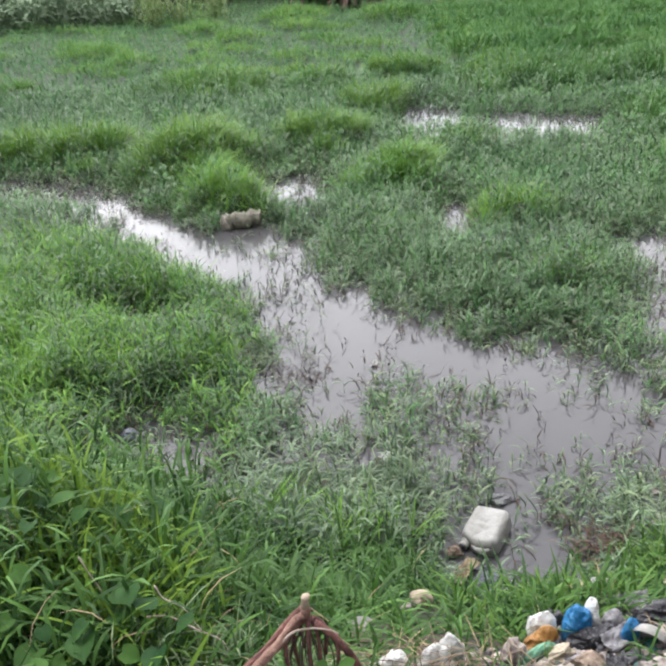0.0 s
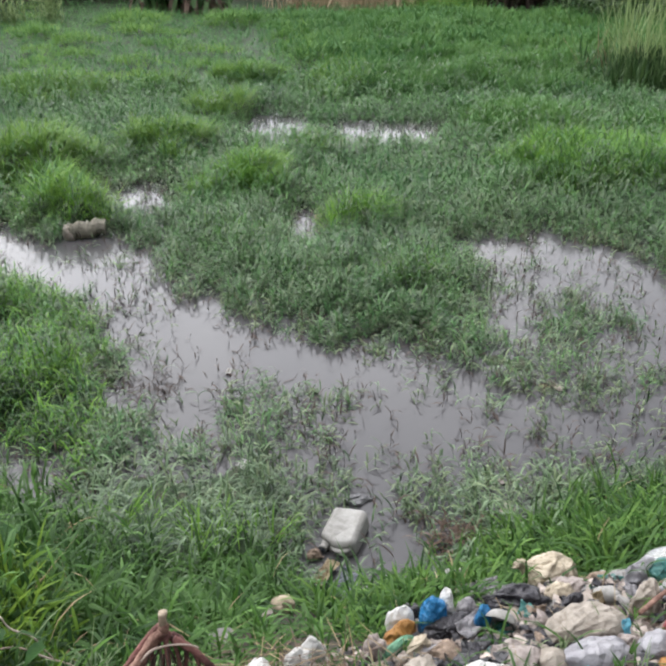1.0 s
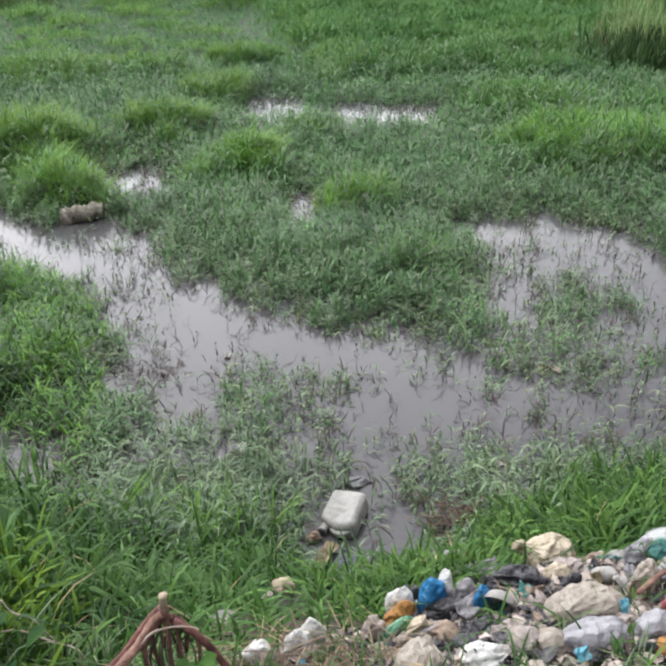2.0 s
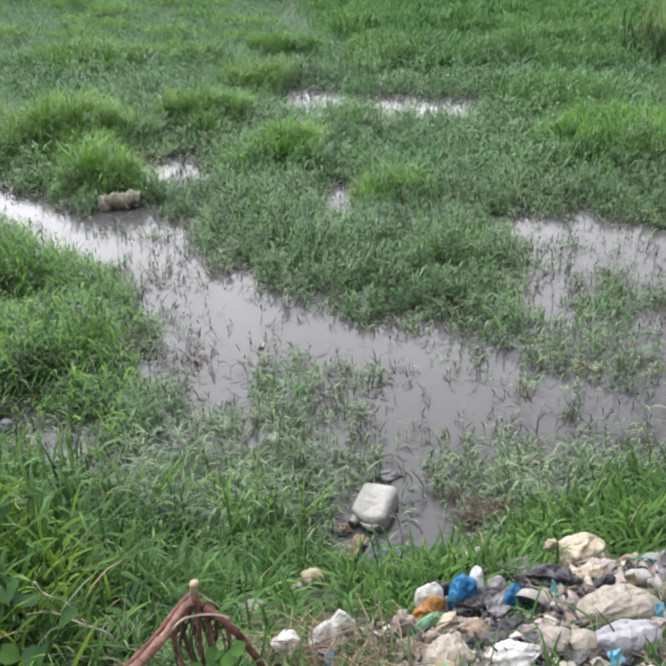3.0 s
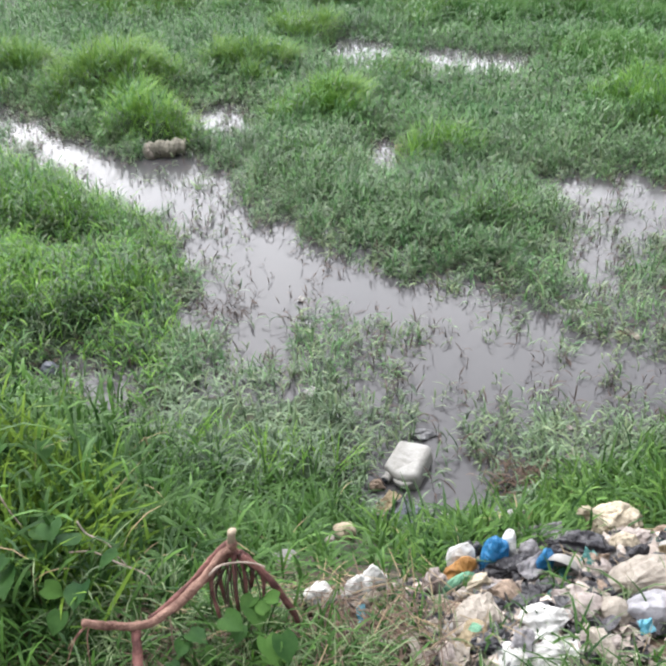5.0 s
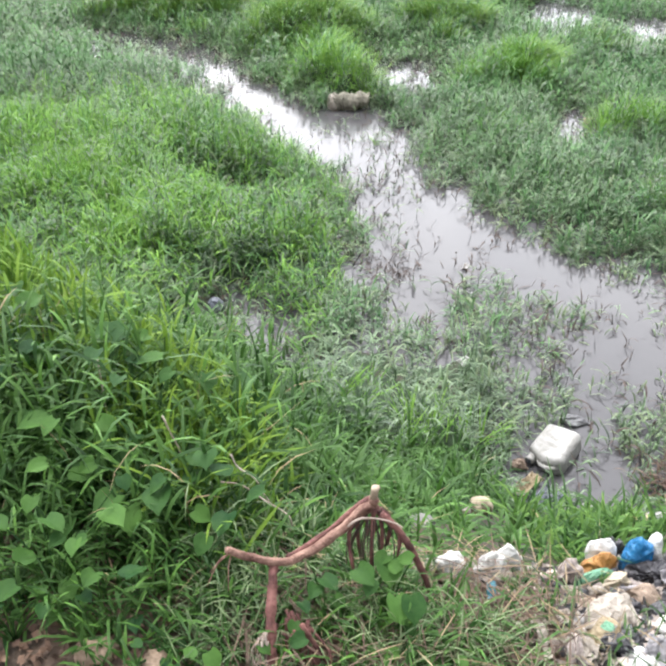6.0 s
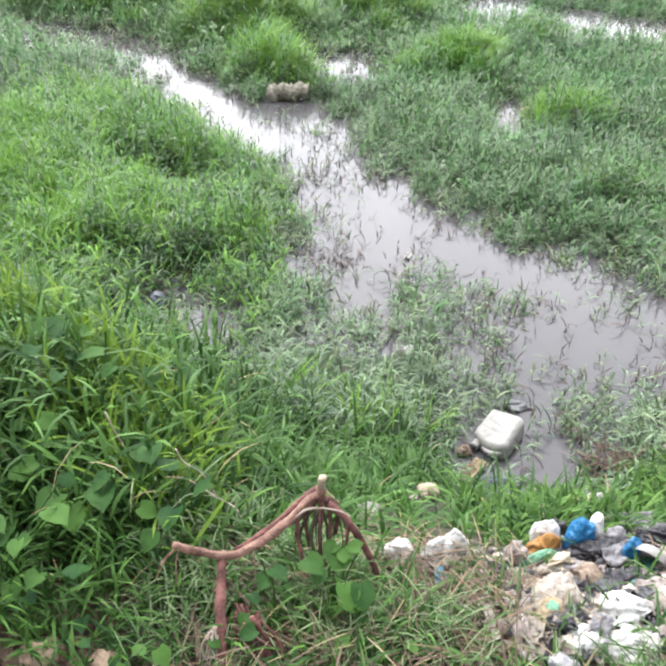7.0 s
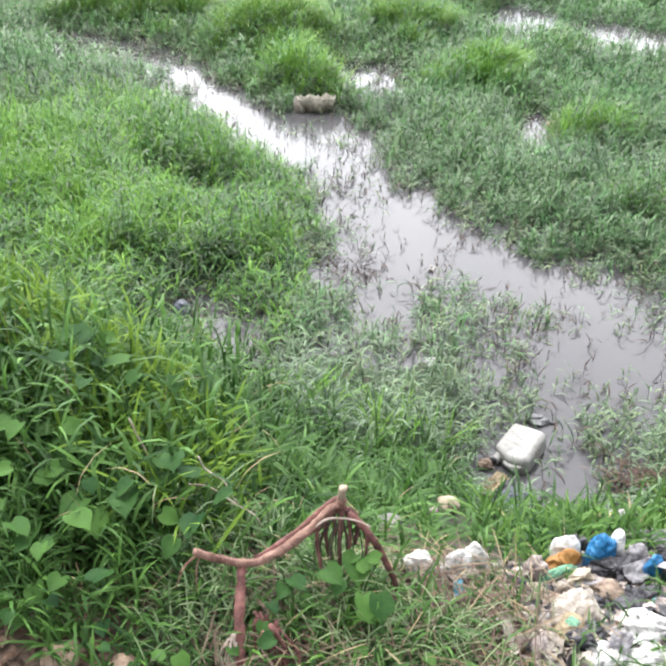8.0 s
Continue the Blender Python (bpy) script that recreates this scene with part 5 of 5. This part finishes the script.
M_SCRAP = mat("mixed_scraps", (0.08, 0.06, 0.05), (0.50, 0.43, 0.38), 20, 0.6, 0.4, island=1.2)
litter("litter_scraps", 91, 1500, 0.26, 1.45, 1.12, 1.85, 0.017, M_SCRAP, "small mixed scraps of plastic and paper in the heap")
M_LEAFLITTER = mat("dead_leaf_litter", (0.045, 0.028, 0.020), (0.21, 0.135, 0.095), 20, 0.8, 0.25, island=1.0)
litter("leaf_litter", 97, 2000, -0.95, 0.36, 0.93, 1.5, 0.009, M_LEAFLITTER, "brown dead leaves lying on the soil")
# Black pieces added to give the gaps between bags their shade.
litter("gap_shade_scraps", 98, 330, 0.28, 1.45, 1.12, 1.85, 0.026, P_BLACK, "black scraps standing in for shade between the bags")
litter("litter_scraps_by_weeds", 92, 90, -0.05, 0.32, 1.2, 1.6, 0.014, M_SCRAP, "small scraps among the weeds")


def twigs(name, seed, n, x0, x1, y0, y1, length, width, material, label, up=0.02):
    rng = np.random.default_rng(seed)
    x, y = rng.uniform(x0, x1, n), rng.uniform(y0, y1, n)
    b = np.stack([x, y, np.maximum(ground_z(x, y), 0) + up * rng.random(n)], -1)
    ob = blades(name, b, rng.uniform(0, 2 * np.pi, n), rng.uniform(-0.05, 0.45, n), rng.uniform(0.0, 0.7, n), length * rng.uniform(0.5, 1.4, n), width * rng.uniform(0.6, 1.3, n), 3, material)
    return tagged(ob, label, "twigs", kind="stuff")


twigs("dry_twigs", 93, 220, -0.40, 0.45, 1.0, 1.55, 0.10, 0.0024, M_STRAW, "dry pale twigs and stalks on the soil", 0.09)
twigs("dead_stems", 94, 620, -0.38, 0.32, 0.97, 1.4, 0.10, 0.0034, M_DEAD, "brown dead stems round the stump", 0.09)
twigs("heap_stalks", 95, 60, 0.3, 1.45, 1.1, 1.9, 0.09, 0.002, M_STRAW, "dry stalks lying over the rubbish", 0.07)


def dead_clump():
    rng = np.random.default_rng(96)
    n = 150
    b = np.stack([rng.normal(-0.33, 0.085, n), rng.normal(4.17, 0.09, n), np.full(n, -0.005)], -1)
    ob = blades("rotting_clump", b, rng.uniform(0, 2 * np.pi, n), rng.uniform(0.2, 1.2, n), rng.uniform(0.3, 1.6, n), rng.uniform(0.04, 0.12, n), rng.uniform(0.004, 0.008, n), 3, M_ROT)
    tagged(ob, "reddish-brown rotting clump standing in water", "plant clump", kind="stuff")


dead_clump()


def withered_patch():
    rng = np.random.default_rng(99)
    n = 170
    x, y = rng.normal(0.95, 0.06, n), rng.normal(2.63, 0.05, n)
    b = np.stack([x, y, np.maximum(ground_z(x, y), 0) + 0.06 * rng.random(n)], -1)
    ob = blades("withered_patch", b, rng.uniform(0, 2 * np.pi, n), rng.uniform(0.2, 1.3, n), rng.uniform(0.4, 1.8, n), rng.uniform(0.05, 0.12, n), rng.uniform(0.004, 0.009, n), 3, M_DEAD)
    tagged(ob, "brown withered leaves at the foot of bank grass", "plant clump", kind="stuff")


withered_patch()


def dry_stem(pts, label):
    p = spline(pts, 6)
    tagged(part("dry_stem", tube(p, taper(0.0024, 0.0014, len(p)), 6, 0.5), M_FIBRE), label, "stem", "dry stems over the grass")


dry_stem([(-0.491, 1.38, 1.016), (-0.442, 1.39, 1.004), (-0.388, 1.38, 0.976), (-0.341, 1.385, 0.937), (-0.323, 1.38, 0.910), (-0.318, 1.385, 0.78)], "thin straw-coloured stem lying over grass")
dry_stem([(-0.472, 1.42, 1.067), (-0.456, 1.42, 1.029), (-0.420, 1.425, 0.996), (-0.398, 1.42, 0.955), (-0.382, 1.42, 0.909), (-0.380, 1.42, 0.77)], "thin dry kinked stem among grass")
dry_stem([(-0.638, 1.45, 1.134), (-0.622, 1.45, 1.079), (-0.607, 1.455, 1.021), (-0.604, 1.45, 0.959), (-0.581, 1.45, 0.825), (-0.578, 1.45, 0.76)], "thin dry stem hanging over creepers")
dry_stem([(-0.85, 1.60, 1.16), (-0.845, 1.59, 1.08), (-0.85, 1.60, 0.98), (-0.848, 1.60, 0.80)], "short dry upright stem")


# ---------------------------------------------------------------- reeds and the far bank
def reeds(name, seed, n, cx, cy, rx, ry, height, wide, material, label, spread=0.22):
    rng = np.random.default_rng(seed)
    x, y = cx + rng.normal(0, rx, n), cy + rng.normal(0, ry, n)
    b = np.stack([x, y, np.maximum(ground_z(x, y), 0) - 0.02], -1)
    ob = blades(name, b, rng.uniform(0, 2 * np.pi, n), rng.normal(1.45, spread, n), rng.uniform(0.1, 0.9, n), height * rng.uniform(0.45, 1.15, n), wide * rng.uniform(0.7, 1.3, n), 4, material)
    return tagged(ob, label, "reeds", kind="stuff")


reeds("tall_reeds", 101, 150, 6.45, 11.7, 0.22, 0.35, 1.9, 0.015, M_CANE, "tall arching green reeds on the marsh's side", 0.42)
reeds("tall_reeds_dry", 102, 30, 6.25, 11.9, 0.25, 0.3, 0.85, 0.012, M_STRAW, "dry straw-coloured reeds among green ones", 0.35)
reeds("side_scrub", 103, 3600, 6.75, 11.3, 0.42, 0.45, 0.55, 0.026, M_FAR, "dark leafy scrub below the tall reeds", 0.5)


def cane_clump(name, seed, n, cx, cy, rx, ry, height, label):
    """Upright canes with leaves all the way up."""
    rng = np.random.default_rng(seed)
    x, y = cx + rng.normal(0, rx, n), cy + rng.normal(0, ry, n)
    tall = height * rng.uniform(0.45, 1.1, n)
    ob = shoots(name, rng, x, y, ground_z(x, y) - 0.02, tall, 16, np.full(n, 0.17), np.full(n, 0.030), 2, M_CANE, label, 0.10, (0.4, 1.6), 0.012)
    tagged(ob, label, "cane", kind="stuff")


cane_clump("yellow_cane", 104, 46, -4.35, 20.9, 0.20, 0.25, 1.0, "yellow-green cane clump at the far edge")
cane_clump("yellow_cane_low", 115, 26, -3.65, 20.9, 0.22, 0.20, 0.55, "low yellow-green cane between taller clumps")
cane_clump("yellow_cane_by_bank", 105, 40, -2.95, 21.3, 0.17, 0.25, 1.05, "yellow-green cane clump by the far bank")
reeds("dry_grass", 106, 2600, 4.9, 22.5, 0.95, 0.45, 0.60, 0.03, M_DRY, "strip of dry tan grass on the far bank", 0.35)
reeds("far_bush", 107, 1500, 8.0, 20.6, 0.32, 0.3, 1.1, 0.05, M_ROT, "dark brown thicket of dead stems", 0.4)
reeds("far_slope_grass", 108, 3000, 6.9, 21.6, 0.55, 0.5, 0.5, 0.03, M_CROWN_LIFTED, "green grass slope beside a dark thicket", 0.4)


def shrubbery(name, seed, n, x0, x1, y0, y1, height, label, material=None):
    rng = np.random.default_rng(seed)
    x, y = rng.uniform(x0, x1, n), rng.uniform(y0, y1, n)
    top = height * (0.6 + 0.4 * wavy(x, y, 3.0, seed)).clip(0.2)
    b = np.stack([x, y, ground_z(x, y) + top * rng.random(n)], -1)
    ob = blades(name, b, rng.uniform(0, 2 * np.pi, n), rng.normal(0.4, 0.6, n), rng.uniform(0.2, 1.4, n), rng.uniform(0.15, 0.4, n), rng.uniform(0.06, 0.12, n), 2, material or M_FAR)
    return tagged(ob, label, "shrubs", kind="stuff")


shrubbery("far_shrubs", 111, 12000, 0, 18, 25.4, 30, 1.1, "dark green shrubs behind the far bank")
shrubbery("far_shrubs_pale", 114, 24000, -16, 0.0, 24.2, 28, 1.5, "grey-green shrubs behind the marsh, haze tinted into their leaves", M_MIST)
shrubbery("far_shrubs_corner", 112, 7000, -14, -4.7, 21.0, 25, 0.9, "green shrubs at the marsh's far corner, haze put into their colour", M_HAZE)
shrubbery("far_shrubs_side", 113, 7000, 8.3, 14, 17, 24.5, 1.5, "green shrubs along the marsh's side")


def banana(x, y, height, seed, dead):
    """A banana plant: stout stem, broad arching leaves, dead ones hanging."""
    rng = random.Random(seed)
    base = Vector(rest(x, y))
    plant = empty("banana_plant", Matrix.Translation(base), "banana plant with torn green and hanging dead leaves" if dead else "young green banana plant on the far bank", "banana plant", "banana plants on the far bank")
    p = [(0, 0, -0.1), (0.03, 0.02, height * 0.3), (0.05, 0.0, height * 0.6)]
    part("stem", tube(spline(p, 4), taper(0.075, 0.05, 9), 10, 0.15), M_HANGING if dead else M_BANANA, plant)
    for k in range(44):
        brown = k % 3 != 0 if dead else k % 4 == 0
        a = k * 2.4 + rng.uniform(-0.3, 0.3)
        start = Vector((0.05, 0, height * rng.uniform(0.15, 0.62))) + Vector((math.cos(a), math.sin(a), 0)) * (0.12 if brown else 0.0)
        e0, drop = (-0.3, 1.4) if brown else (rng.uniform(0.3, 0.9), rng.uniform(1.8, 2.6))
        ln = rng.uniform(0.4, 0.8) if brown else rng.uniform(0.5, 1.0)
        bm = bmesh.new()
        rows, pos = [], start.copy()
        side = Vector((-math.sin(a), math.cos(a), 0))
        for i in range(11):
            t = i / 10
            w = (0.034 if brown else 0.052) * (0.25 + math.sin(math.pi * min(1, t * 0.9 + 0.1))) + 0.02
            e = e0 - drop * t
            up = Vector((-math.sin(e) * math.cos(a), -math.sin(e) * math.sin(a), math.cos(e)))
            rows.append([bm.verts.new(pos - side * w + up * w * 0.35 + up * rng.uniform(-0.02, 0.02)), bm.verts.new(pos), bm.verts.new(pos + side * w + up * w * 0.35)])
            pos = pos + Vector((math.cos(e) * math.cos(a), math.cos(e) * math.sin(a), math.sin(e))) * ln / 10
        for r0, r1 in zip(rows, rows[1:]):
            bm.faces.new((r0[0], r0[1], r1[1], r1[0]))
            bm.faces.new((r0[1], r0[2], r1[2], r1[1]))
        bmesh.ops.solidify(bm, geom=bm.faces[:], thickness=0.004)
        part("leaf", bm, M_HANGING if brown else M_BANANA, plant, "dry brown hanging leaf" if brown else "")


M_BANANA = mat("banana_leaf", (0.075, 0.160, 0.060), (0.210, 0.360, 0.140), 4, 0.45, 0.4, rand=0.5, leaf=0.35)
M_HANGING = mat("hanging_dead_leaf", (0.15, 0.105, 0.085), (0.36, 0.27, 0.22), 5, 0.8, 0.2, rand=0.6, leaf=0.15)
banana(-0.05, 22.75, 1.7, 7, False)
banana(0.30, 22.55, 1.5, 8, True)
banana(0.80, 22.65, 1.4, 9, True)
banana(-0.80, 23.0, 1.5, 10, False)
banana(-0.35, 23.3, 2.0, 11, True)


def tree(x, y, height, seed):
    rng = random.Random(seed)
    base = Vector(rest(x, y, -0.1))
    t = empty("tree", Matrix.Translation(base), "broad-leaved tree with a grey-brown trunk on the far bank", "tree", "trees on the far bank")
    p = spline([(0, 0, 0), (rng.uniform(-0.1, 0.1), 0, height * 0.3), (rng.uniform(-0.3, 0.3), rng.uniform(-0.2, 0.2), height * 0.65)], 5)
    part("trunk", tube(p, taper(0.16, 0.07, len(p)), 10, 0.3), M_BARK, t)
    heads = []
    for k in range(6):
        a = k * 1.05 + rng.uniform(-0.3, 0.3)
        tip = Vector((math.cos(a) * height * 0.25, math.sin(a) * height * 0.25, height * rng.uniform(0.65, 0.95)))
        s = Vector(p[-4 - k % 3])
        q = spline([s, s.lerp(tip, 0.5) + Vector((0, 0, 0.2)), tip], 4)
        part("limb", tube(q, taper(0.06, 0.02, len(q)), 7, 0.3), M_BARK, t)
        heads.append(tip)
    r = np.random.default_rng(seed)
    c = np.array([heads[i] for i in r.integers(0, len(heads), 2600)]) + r.normal(0, height * 0.11, (2600, 3))
    # Left-hand crowns take the leaf colour with haze painted in.
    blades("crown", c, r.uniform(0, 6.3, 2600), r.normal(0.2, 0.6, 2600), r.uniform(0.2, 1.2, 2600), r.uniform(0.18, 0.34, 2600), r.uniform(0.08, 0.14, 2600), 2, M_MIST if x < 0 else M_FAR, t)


for i, (x, y, h) in enumerate([(-7.0, 28.5, 3.6), (-3.2, 29.5, 3.4), (2.1, 24.6, 1.7), (3.3, 25.0, 1.8), (4.4, 24.8, 1.7), (6.0, 26.0, 1.8), (10.6, 26.5, 3.4), (12.5, 28.0, 3.6)]):
    tree(x, y, h, 200 + i)
